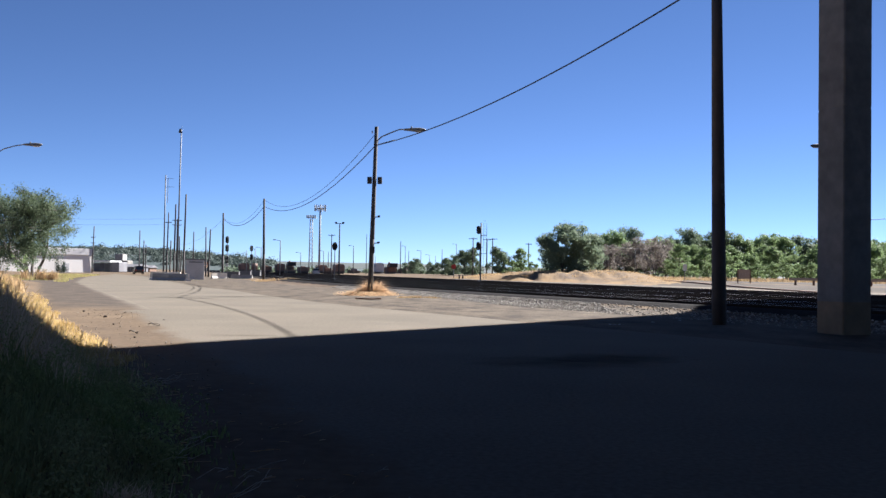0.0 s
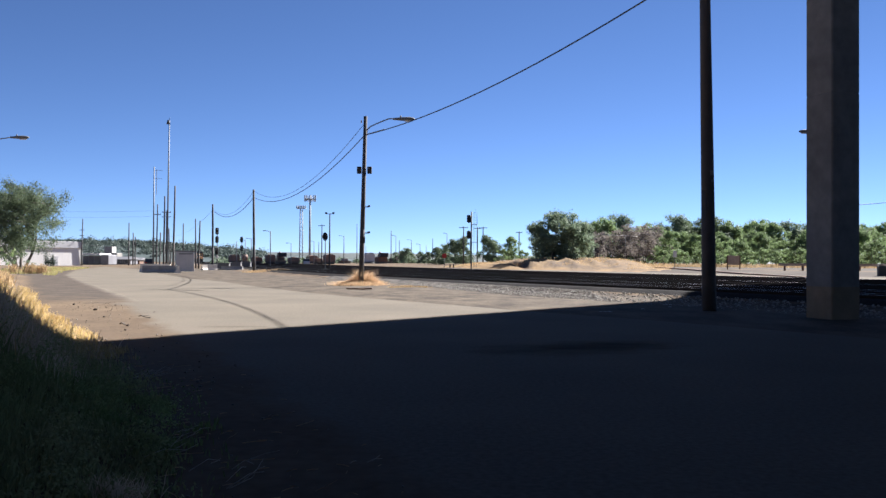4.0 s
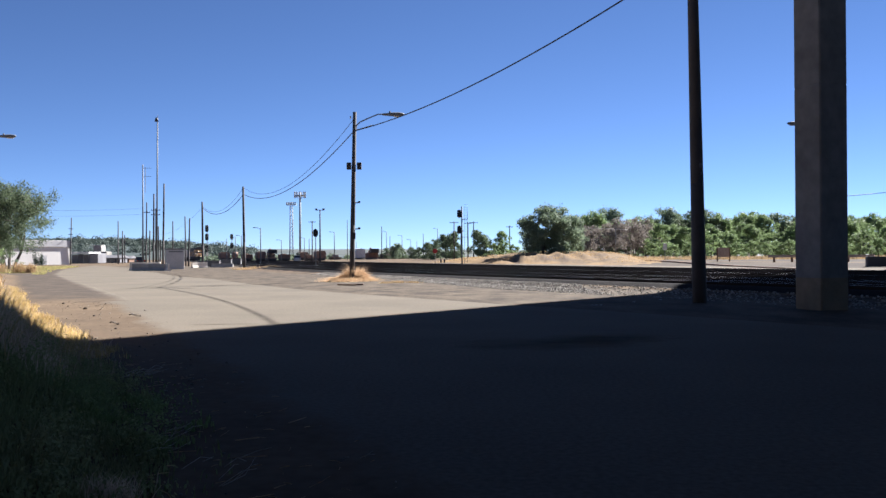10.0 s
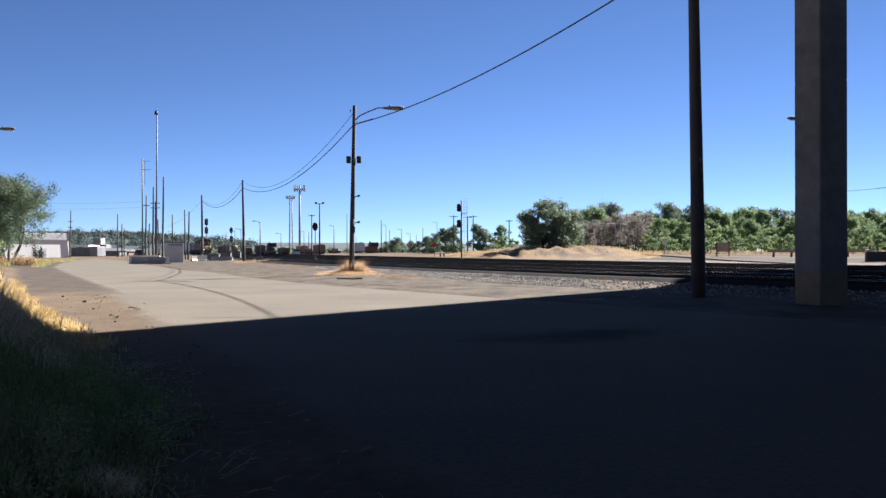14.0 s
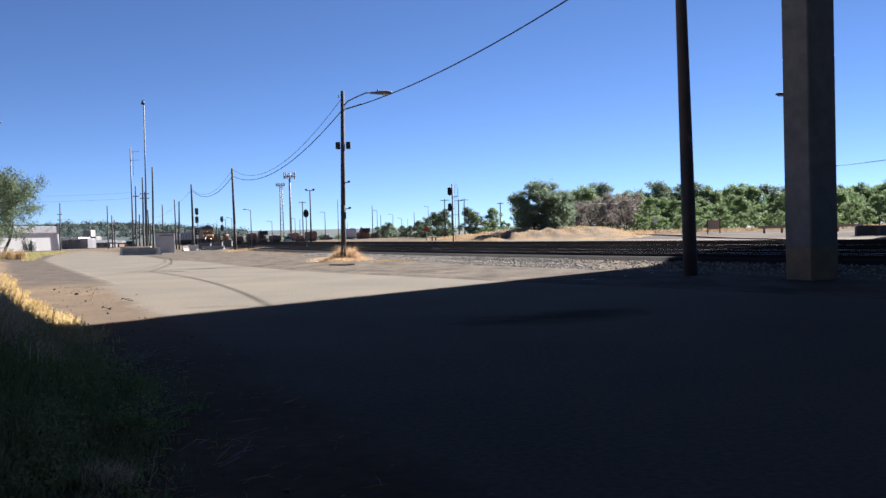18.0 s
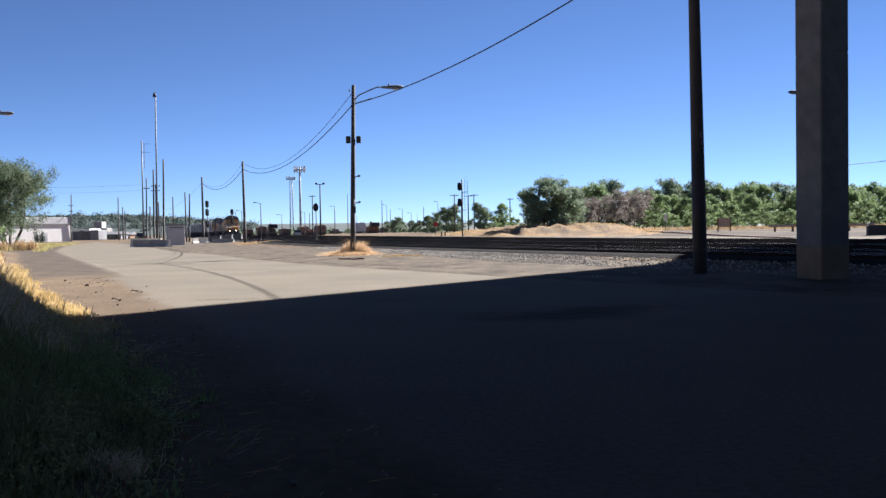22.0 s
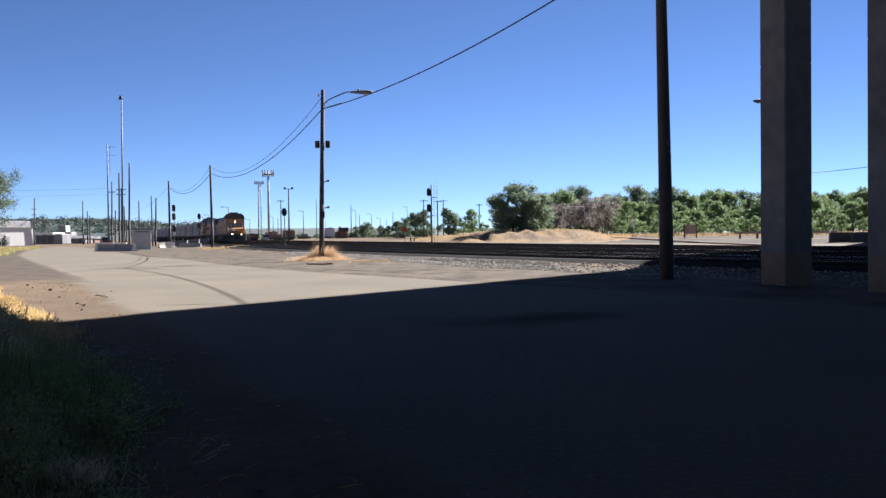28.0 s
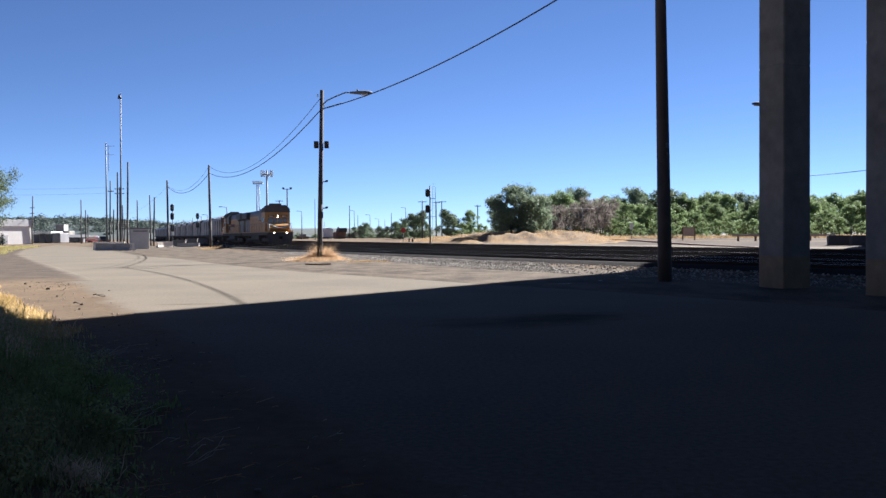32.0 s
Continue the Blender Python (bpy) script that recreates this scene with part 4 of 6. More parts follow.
    # cluster of masts round the barrier
    light_pole(at(-326.5, 130), 130, 22.4, 0.14, "globe", "very tall slender grey mast with a lamp on top", "steel", 0.15)
    g = light_pole(at(-343.5, 124), 124, 14.8, 0.13, "", "tall grey steel pole with antenna arms", "steel")
    for z in (14.3, 13.1):
        part("antenna_arm", Geo(M["galv"]).box((0.6, 0, z), (1.2, 0.04, 0.04)), g)
    part("antenna", Geo(M["galv"]).box((0.35, 0, 12.6), (0.06, 0.06, 3.6)), g)
    wood_pole(at(-320.5, 122), 122, 11.9, 0.15, 0.18, "tall brown wooden pole beside the metal shed", "pale_pole")
    wood_pole(at(-331.5, 140), 140, 11.8, 0.16, 0.1, "dark wooden pole with short crossarms")
    wood_pole(at(-328.5, 150), 150, 10.0, 0.15, 0.0, "dark wooden pole with double crossarms", arms=((9.7, 1.6), (8.9, 1.6)))
    wood_pole(at(-340.0, 152), 152, 11.2, 0.14, 0.15, "slim wooden pole with a crossarm", arms=((9.4, 1.3),))
    wood_pole(at(-336.0, 160), 160, 6.5, 0.16, 0.1)
    wood_pole(at(-325.0, 160), 160, 7.3, 0.14, -0.1)
    wood_pole(at(-323.5, 170), 170, 5.0, 0.14, 0.1)
    wood_pole(at(-309.0, 165), 165, 8.4, 0.15, 0, "slim wooden pole with a small box")
    wood_pole(at(-294.0, 150), 150, 8.6, 0.14, -0.15)
    wood_pole(at(-291.0, 146), 146, 8.1, 0.15, 0.2)
    wood_pole(at(-427.0, 200), 200, 10.8, 0.16, 0.25, "wooden pole beside the pale warehouse", arms=((8.2, 1.1), (6.9, 1.1)))
    wood_pole(at(-372.0, 210), 210, 10.4, 0.17, 0)
    wood_pole(at(-367.0, 230), 230, 8.6, 0.2, 0)
    wood_pole(at(-364.5, 250), 250, 8.0, 0.2, 0)
    # signals
    signal_mast(at(-269.5, 128), 128, 6.3, ((5.75, "stack"), (4.5, "stack"), (2.8, "stack")), "tall railway signal with three black heads", ladder=False)
    solid("mast_tag", Geo(M["white"]).box((0, 0, 0), (0.3, 0.03, 0.5)), "small white plate on the signal mast", "plate", Matrix.Translation((at(-269.5, 128), 127.9, 2.0)))
    signal_mast(at(-241.0, 150), 150, 5.2, ((4.8, "stack"), (3.3, "stack")), "railway signal with two black heads", ladder=False)
    signal_mast(at(-144.5, 112), 112, 4.9, ((4.35, "oval"),), "railway signal with one oval black head", ladder=False)
    signal_mast(at(24.0, 112), 112, 7.7, ((6.75, "oval"), (4.7, "oval")), "railway signal with two oval heads and a ladder", 0.09, True, -0.7)
    # yard lights, masts and far poles: bearing, depth, height, style
    for b, d, h, r, st, mt in ((-139.5, 190, 11.6, 0.2, "tee", "wood_pole"), (-208.0, 170, 7.0, 0.13, "arm", "galv"), (-123.0, 260, 8.4, 0.16, "arm", "galv"),
                               (-108.0, 240, 11.2, 0.12, "", "wood_pole"), (-68.5, 260, 9.8, 0.16, "", "wood_pole"), (-63.0, 270, 8.6, 0.12, "arm", "galv"), (-59.0, 280, 7.4, 0.14, "", "wood_pole"),
                               (-45.0, 300, 8.0, 0.14, "arm", "galv"), (-20.5, 300, 8.6, 0.16, "", "wood_pole"), (-4.0, 300, 10.4, 0.16, "arm", "galv"), (-247.0, 220, 6.0, 0.12, "", "galv"),
                               (-237.0, 220, 6.4, 0.13, "arm", "galv"), (-230.0, 230, 7.0, 0.13, "arm", "galv"), (-184.0, 250, 6.2, 0.13, "arm", "galv"), (-157.5, 250, 6.8, 0.13, "arm", "galv"),
                               (-152.0, 280, 7.0, 0.15, "", "wood_pole"), (-97.5, 280, 5.4, 0.12, "", "galv"), (-35.0, 320, 7.0, 0.14, "arm", "galv"), (-28.0, 340, 7.0, 0.14, "", "galv")):
        light_pole(at(b, d), d, h, r, st, {"tee": "wooden yard light pole with a floodlight bar", "arm": "grey yard light pole with a short arm"}.get(st, "slim weathered yard pole standing alone"), mt)
    for b, d, h, w in ((-148.5, 200, 9.6, 1.6), (15.0, 190, 8.4, 1.9), (31.0, 200, 8.6, 1.9), (37.5, 196, 8.6, 1.9), (79.0, 190, 7.4, 1.4), (23.0, 205, 7.0, 1.2)):
        wood_pole(at(b, d), d, h, 0.15, 0, "wooden pole with a crossarm beside the yard", arms=((h - 0.3, w),))
    # two communication towers
    d = 300.0
    t = thing("cell_tower", "grey monopole tower with a ring of antennas", "tower", Matrix.Translation((at(-162.5, d), d, 0)))
    part("shaft", Geo(M["far_steel"]).cyl((0, 0, -0.2), (0, 0, 24), 0.42, 0.3, 10), t)
    part("platform", Geo(M["far_steel"]).cyl((0, 0, 22.6), (0, 0, 22.9), 1.7, n=12), t)
    for k in range(9):
        a = 2 * math.pi * k / 9
        part("antenna", Geo(M["far_steel"]).box((1.9 * math.cos(a), 1.9 * math.sin(a), 23.0), (0.3, 0.3, 2.2)), t)
    d = 330.0
    t = thing("light_tower", "pale lattice yard light tower with a lamp crown", "tower", Matrix.Translation((at(-172.5, d), d, 0)))
    g = Geo(M["far_steel"])
    for k in range(4):
        a = math.pi / 4 + k * math.pi / 2
        g.cyl((0.9 * math.cos(a), 0.9 * math.sin(a), 0), (0.6 * math.cos(a), 0.6 * math.sin(a), 21), 0.11, n=6)
    for k in range(14):
        z, r = k * 1.5, 0.9 - 0.3 * k / 14
        for j in range(4):
            a, b = math.pi / 4 + j * math.pi / 2, math.pi / 4 + (j + 1) * math.pi / 2
            g.cyl((r * math.cos(a), r * math.sin(a), z), (r * math.cos(b), r * math.sin(b), z + 1.5), 0.05, n=5)
    part("lattice", g, t)
    part("crown", Geo(M["far_steel"]).box((0, 0, 21.3), (3.6, 1.6, 0.25)), t)
    for k in range(6):
        part("floodlight", Geo(M["far_steel"]).box((-1.6 + 0.64 * k, -0.7, 21.9), (0.45, 0.4, 0.9)), t)


# ---- yard things beside the road ----
def jersey(x, y, turn, length, label, material="barrier", h=0.81, name="concrete_barrier", group=""):
    g = Geo(M[material])
    prof = [(-0.3, 0), (-0.3, 0.08), (-0.12, 0.33), (-0.075, h), (0.075, h), (0.12, 0.33), (0.3, 0.08), (0.3, 0)]
    g.prism(prof, -length / 2, length / 2)
    return solid(name, g, label, "barrier", Matrix.Translation((x, y, ground_z(x, y))) @ Matrix.Rotation(radians(turn), 4, "Z"), group)


def build_yard_front():
    jersey(-34.2, 99.0, 96, 2.0, "weathered grey concrete road barrier", group="row of road barriers")
    jersey(-32.2, 98.4, 82, 2.0, "weathered grey concrete road barrier", group="row of road barriers")
    jersey(-31.0, 98.2, 40, 1.0, "pale concrete road barrier seen end-on", "pale_concrete", group="row of road barriers")
    jersey(at(-341, 101.5), 101.5, 88, 3.6, "pale low concrete barrier behind the row", "pale_concrete", 0.98)
    sx, sy = at(-307, 112), 112
    s = thing("metal_shed", "small grey corrugated metal equipment shed with a flat roof", "shed", Matrix.Translation((sx, sy, 0)) @ Matrix.Rotation(radians(18.5), 4, "Z"))
    g = Geo(M["shed"])
    g.box((0, 0, 1.25), (2.3, 2.0, 2.5), ch=0.02)
    part("wall", g, s)
    for k in range(12):
        part("rib", Geo(M["shed"]).box((-1.1 + 0.2 * k, -1.015, 1.15), (0.05, 0.016, 2.2)), s)
    part("roof", Geo(M["roof_grey"]).box((0, 0, 2.58), (2.5, 2.2, 0.16)), s)
    part("vent", Geo(M["galv"]).box((0.1, -1.03, 2.25), (1.7, 0.05, 0.14)), s, "pale vent strip")
    part("panel", Geo(M["shed"]).box((-1.17, -0.4, 0.95), (0.05, 0.9, 1.9)), s)
    jersey(at(-277, 126), 126, 118, 1.9, "pale cream concrete block beside the pole", "pale_concrete", 0.85)
    jersey(at(-284, 124), 124, 140, 0.9, "pale cream concrete block lying askew", "pale_concrete", 0.75)
    for b, d, w, h, lab in ((-262, 134, 1.9, 0.95, "dark grey signal relay cabinet"), (-247, 137, 1.5, 1.05, "dark grey signal relay cabinet with a door"), (-235, 140, 1.3, 0.9, "low grey equipment box")):
        c = thing("relay_cabinet", lab, "cabinet", Matrix.Translation((at(b, d), d, ground_z(at(b, d), d))))
        mt = "cabinet"
        part("body", Geo(M[mt]).box((0, 0, h / 2), (w, 0.8, h), ch=0.03), c)
        part("lid", Geo(M[mt]).box((0, 0, h + 0.04), (w + 0.12, 0.92, 0.08)), c)
        part("door", Geo(M[mt]).box((0, -0.415, h / 2), (w * 0.8, 0.03, h * 0.82)), c)
    # grey slanted barrier ends beside the tracks
    jersey(at(-252, 128), 128, 78, 3.4, "grey concrete barrier beside the signal", "barrier", 0.6)
    # flat board and a short dark streak on the road
    for px, py, turn, ln in ((-5.0, 45.0, 0.12, 0.8), (-4.35, 45.15, -0.16, 0.62), (-4.6, 44.8, 0.3, 0.4)):
        solid("old_plank", Geo(M["brown"]).box((0, 0, 0.05), (ln, 0.16, 0.07), ch=0.02, m=Matrix.Rotation(turn * 0.3, 4, "Y")), "old broken brown timber lying beside the lamp pole", "plank", Matrix.Translation((px, py, ground_z(px, py))) @ Matrix.Rotation(turn, 4, "Z"))

    def strip(name, pts, w, label, material="stain", lift=0.009):
        g = Geo(M[material])
        pts = [Vector((x, y, 0)) for x, y in pts]
        fine = []
        for i in range(len(pts) - 1):
            p0, p1, p2, p3 = pts[max(i - 1, 0)], pts[i], pts[i + 1], pts[min(i + 2, len(pts) - 1)]
            for k in range(8):
                t = k / 8
                fine.append(0.5 * ((2 * p1) + (p2 - p0) * t + (2 * p0 - 5 * p1 + 4 * p2 - p3) * t * t + (3 * p1 - p0 - 3 * p2 + p3) * t ** 3))
        fine.append(pts[-1])
        vs = []
        for i, p in enumerate(fine):
            d = (fine[min(i + 1, len(fine) - 1)] - fine[max(i - 1, 0)]).normalized()
            n = Vector((-d.y, d.x, 0))
            ww = w * (0.8 + 0.4 * noise.noise((i * 0.4, w, 1))) * min(1, 0.3 + i * 0.1, 0.3 + (len(fine) - 1 - i) * 0.1)
            for s in (-0.5, 0.5):
                q = p + n * ww * s
                vs.append((q.x, q.y, ground_z(q.x, q.y) + lift))
        g.add(vs, [(2 * i, 2 * i + 1, 2 * i + 3, 2 * i + 2) for i in range(len(fine) - 1)])
        solid(name, g, label, "tyre mark", kind="structure")
    strip("tyre_mark", [(-4.1, 19.5), (-4.9, 19.4), (-5.6, 19.3)], 0.14, "short dark streak on the asphalt")
    for k, (x, y, a, b, r) in enumerate(((2.0, 14.9, 2.5, 1.3, 0.3), (3.0, 15.7, 1.7, 1.1, 0.1))):
        n = 40
        vs = [(0, 0, 0)] + [(math.cos(6.283 * i / n), math.sin(6.283 * i / n), 0) for i in range(n)]
        g = Geo(M["oil"]).add(vs, [(0, 1 + i, 1 + (i + 1) % n) for i in range(n)])
        solid("oil_stain", g, "dark oil stain on the asphalt", "stain", Matrix.Translation((x, y, 0.010 + 0.004 * k)) @ Matrix.Rotation(r, 4, "Z") @ Matrix.Diagonal((a, b, 1, 1)), kind="structure")


def rock(x, y, r, seed, label="dark rough stone on the dirt verge"):
    rnd = random.Random(seed)
    bm = bmesh.new()
    bmesh.ops.create_icosphere(bm, subdivisions=2, radius=r)
    for v in bm.verts:
        v.co *= 1 + 0.35 * noise.noise(v.co / r * 1.2 + Vector((seed, 0, 0)))
        v.co.z *= 0.65
    me = bpy.data.meshes.new("rock")
    bm.to_mesh(me)
    bm.free()
    me.materials.append(M["dark_gravel"])
    ob = new("rock", me)
    ob.matrix_world = Matrix.Translation((x, y, ground_z(x, y) + r * 0.25)) @ Matrix.Rotation(rnd.uniform(0, 6), 4, "Z")
    tagged(ob, label, "stone")


def build_verge():
    left, right = [], []
    for y in np.arange(15, 130, 1.0):
        e = lerp_table(ROAD_L, y)
        left.append((min(lerp_table(TOE, y) + 0.3 - 1.8 * smooth((y - 45) / 20), e - 1.5), y))
        right.append((e + 0.9, y))
    verge = solid("verge_gravel", ribbon(left, right, 28, 120, 0.4, 18, 0.012, M["verge"]), "dark brown gravel on the roadside verge", "gravel", kind="structure")
    for v in verge.data.vertices:
        v.co.z -= 0.03 * smooth((31 - v.co.y) / 2.5)
    inner = verge.data.attributes.new("inner", "FLOAT", "POINT")
    inner.data.foreach_set("value", [min(1.0, max(0.0, min((v.co.x - lerp_table(left, v.co.y)) / 1.6, (v.co.y - 28.2 + 0.3 * (v.co.x + 14)) * 0.085, (118 - v.co.y) * 0.06))) for v in verge.data.vertices])
    inner = verge.data.attributes.new("roadside", "FLOAT", "POINT")
    inner.data.foreach_set("value", [min(1.0, max(0.0, (lerp_table(right, v.co.y) - v.co.x) / 1.8)) for v in verge.data.vertices])
    for k, (x, y, r) in enumerate(((-10.5, 25.6, 0.11), (-7.3, 19.6, 0.07), (-9.0, 22.5, 0.06), (-12.4, 28.5, 0.08), (-6.9, 18.4, 0.05), (-8.4, 24.6, 0.05), (-11.6, 27.0, 0.05))):
        rock(x, y, r * 0.5, k)
    for k, (x, y, turn, ln) in enumerate(((-7.75, 22.0, -0.5, 0.46), (-7.3, 19.4, 0.1, 0.22))):
        g = Geo(M["bark"])
        pts = [(-ln / 2 + ln * i / 5, 0.06 * math.sin(i * 2.1 + k), 0.05 + 0.03 * math.sin(i * 1.3)) for i in range(6)]
        g.tube(pts, 0.014, 6, r1=0.007)
        g.tube([pts[2], (pts[2][0] + ln * 0.2, ln * 0.2, 0.07)], 0.008, 5, r1=0.005)
        solid("broken_branch", g, "dark broken branch lying on the dirt verge", "branch", Matrix.Translation((x, y, ground_z(x, y))) @ Matrix.Rotation(turn, 4, "Z"))
    rnd = random.Random(31)
    g = Geo(M["leaf_dark"])
    cs = []
    for _ in range(260):
        d = rnd.uniform(285, 360)
        b = rnd.uniform(-275, 25)
        r = rnd.uniform(0.7, 1.9)
        cs.append((at(b, d), d, r * 0.7, r))
    leaf_cloud(g, cs, 14, 0.45, rnd)
    solid("far_scrub", g, "low dark scrub along the far side of the yard", "bushes", kind="stuff")


def build_stones():
    rnd = random.Random(8)
    g = Geo(M["stone"])
    for _ in range(25000):
        y = 24 + 50 * rnd.random() ** 1.5
        off = -0.75 - (1.3 + 2.9 * smooth((58 - y) / 18)) * rnd.random() ** 1.35
        p, tg = track_at(off, y)
        if p.x < lerp_table(ROAD_R, p.y) + 0.4:
            continue
        if p.x > 6.5 and rnd.random() < 0.85:
            continue
        s = rnd.uniform(0.02, 0.05) * (1.15 if off > -3.0 else 0.85)
        z = ground_z(p.x, p.y) + s * 0.3
        if off > -1.2:
            z = max(z, 0.04 + 0.15 * (off + 1.2) + s * 0.3)
        k = len(g.v)
        a = rnd.uniform(0, 6.28)
        ca, sa = math.cos(a), math.sin(a)
        base = [(1, 0, -0.3), (-0.4, 0.9, -0.3), (-0.8, -0.7, -0.3), (0.5, 0.5, 0.5), (-0.6, 0.1, 0.7), (0.3, -0.7, 0.45)]
        for bx, by, bz in base:
            f = s * rnd.uniform(0.8, 1.25)
            g.v.append((p.x + (bx * ca - by * sa) * f, p.y + (bx * sa + by * ca) * f, z + bz * f))
        for f in ((0, 1, 3), (1, 4, 3), (1, 2, 4), (2, 5, 4), (2, 0, 5), (0, 3, 5), (3, 4, 5)):
            g.f.append([k + i for i in f])
            g.mi.append(0)
            g.sm.append(False)
    solid("loose_ballast", g, "loose grey ballast stones beside the tracks", "stones", kind="stuff")
    def chips(name, label, material, places, lo, hi):
        c = Geo(M[material])
        shape = [(1, 0, -0.3), (-0.4, 0.9, -0.3), (-0.8, -0.7, -0.3), (0.5, 0.5, 0.4), (-0.6, 0.1, 0.5), (0.3, -0.7, 0.35)]
        for x, y in places:
            z = ground_z(x, y)
            k, a = len(c.v), rnd.uniform(0, 6.28)
            ca, sa, big = math.cos(a), math.sin(a), lo + (hi - lo) * rnd.random() ** 2.5
            for bx, by, bz in shape:
                f = big * rnd.uniform(0.75, 1.25)
                c.v.append((x + (bx * ca - by * sa) * f, y + (bx * sa + by * ca) * f, z + bz * f + big * 0.15))
            for f in ((0, 1, 3), (1, 4, 3), (1, 2, 4), (2, 5, 4), (2, 0, 5), (0, 3, 5), (3, 4, 5)):
                c.f.append([k + i for i in f])
                c.mi.append(0)
                c.sm.append(False)
        solid(name, c, label, "stones", kind="stuff")
    spots = []
    while len(spots) < 6000:
        y = 24 + 55 * rnd.random() ** 1.4
        a, b = lerp_table(ROAD_R, y), track_edge(y) - 1.0
        if b - 3.6 * smooth((48 - y) / 10) > a:
            b -= 3.6 * smooth((48 - y) / 10)
            spots.append((a + (b - a) * rnd.random(), y))
    chips("shoulder_gravel", "mixed brown and grey gravel scattered on the shoulder", "chip", spots, 0.006, 0.026)
    spots = []
    while len(spots) < 2800:
        y = 12 + 50 * rnd.random() ** 1.4
        a, b = lerp_table(TOE, y), lerp_table(ROAD_L, y)
        x = a + (b - a) * (1 - rnd.random() ** 1.6 * 0.95) + 0.5 * (rnd.random() < 0.3) * rnd.random()
        if rnd.random() < 0.08 + 0.92 * smooth((y - 20) / 14) and noise.noise((x * 0.6, y * 0.6, 21)) + 0.3 * smooth((y - 24) / 8) > -0.15:
            spots.append((x, y))
    chips("verge_stones", "small brown stones scattered on the dirt verge", "chip", spots, 0.005, 0.024)
    g = Geo(M["stone"])
    for _ in range(90):
        y = 3 + 30 * rnd.random() ** 1.5
        a, b = lerp_table(TOE, y), lerp_table(ROAD_L, y)
        x = a + (b - a) * rnd.random()
        s = rnd.uniform(0.006, 0.02)
        g.box((x, y, ground_z(x, y) + s * 0.2), (s * 2, s * 1.6, s), 0, s * 0.2)
    solid("pebbles", g, "small pebbles scattered on the dirt verge", "stones", kind="stuff")
    g = Geo(M["straw"])
    for _ in range(230):
        y = 3.6 + 9 * rnd.random() ** 1.7
        a, b = lerp_table(TOE, y), lerp_table(ROAD_L, y)
        x = a + (b - a) * min(max(rnd.gauss(0.25, 0.3), -0.25), 0.95)
        z = ground_z(x, y) + 0.012
        t, ln = rnd.uniform(0, 3.14), rnd.uniform(0.015, 0.09) + 0.25 * rnd.random() ** 5
        g.tube([(x, y, z), (x + math.cos(t) * ln * 0.5, y + math.sin(t) * ln * 0.5, z + 0.006), (x + math.cos(t + 0.1) * ln, y + math.sin(t + 0.1) * ln, z + 0.004)], rnd.uniform(0.0012, 0.003), 4)
    solid("dry_straw", g, "bits of dry straw and twigs on the dirt", "straw", kind="stuff")


# ---- distance ----
def build_buildings():
    b = thing("warehouse", "long pale grey metal warehouse with a flat grey roof", "building", Matrix.Translation((at(-428, 200), 200, 0)) @ Matrix.Rotation(radians(57), 4, "Z"))
    part("wall", Geo(M["siding"]).prism([(-26, 0), (0, 0), (0, 4.2), (-26, 4.2)], 0, 24), b)
    part("roof", Geo(M["shed"]).box((-13, 12, 4.75), (26.5, 24.5, 1.5), ch=0.04), b, "flat roof with a deep grey fascia")
    part("door", Geo(M["shed"]).box((-6.2, -0.06, 1.05), (1.1, 0.12, 2.1)), b)
    b = thing("canopy_building", "low building with a bright white canopy roof", "building", Matrix.Translation((at(-416, 235), 235, 0)))
    part("wall", Geo(M["roof_grey"]).box((0, 6, 1.2), (6, 8, 2.4)), b)
    part("canopy", Geo(M["white"]).box((0, 2, 2.85), (6.4, 8, 0.5)), b, "thick white canopy")
    for k in range(5):
        part("post", Geo(M["galv"]).cyl((-3 + 1.5 * k, -1.6, 0), (-3 + 1.5 * k, -1.6, 2.4), 0.1, n=6), b)
    part("end_wall", Geo(M["roof_grey"]).box((4.3, 1.5, 1.35), (2.2, 6, 2.7)), b, "grey block wall")
    b = thing("plant_building", "white blocky industrial building with a stepped tower", "building", Matrix.Translation((at(-394, 290), 290, 0)))
    part("tower", Geo(M["barrier"]).box((-1.0, 3, 2.9), (2.6, 4, 5.8)), b)
    part("hall", Geo(M["concrete"]).box((0.6, 3, 1.8), (3.2, 5, 3.6)), b)
    for k in range(3):
        part("window", Geo(M["window"]).box((-0.1 + 0.8 * k, 0.46, 2.5), (0.5, 0.1, 0.6)), b)
    for x, w, h, d, mt in ((-379, 4.5, 1.5, 250, "roof_grey"), (-371, 6, 1.3, 262, "brown")):
        b = thing("low_building", "low flat-roofed roadside building", "building", Matrix.Translation((at(x, d), d, 0)))
        part("wall", Geo(M[mt]).box((0, 3, h / 2), (w, 6, h)), b)
        part("roof", Geo(M["roof_grey"]).prism([(-0.6, h), (6.6, h), (3, h + 0.8)], -w / 2 - 0.4, w / 2 + 0.4, axis="x"), b)
        for k in (-0.3, 0.0, 0.3):
            part("window", Geo(M["window"]).box((k * w, -0.04, h * 0.55), (1.0, 0.1, 0.9)), b)


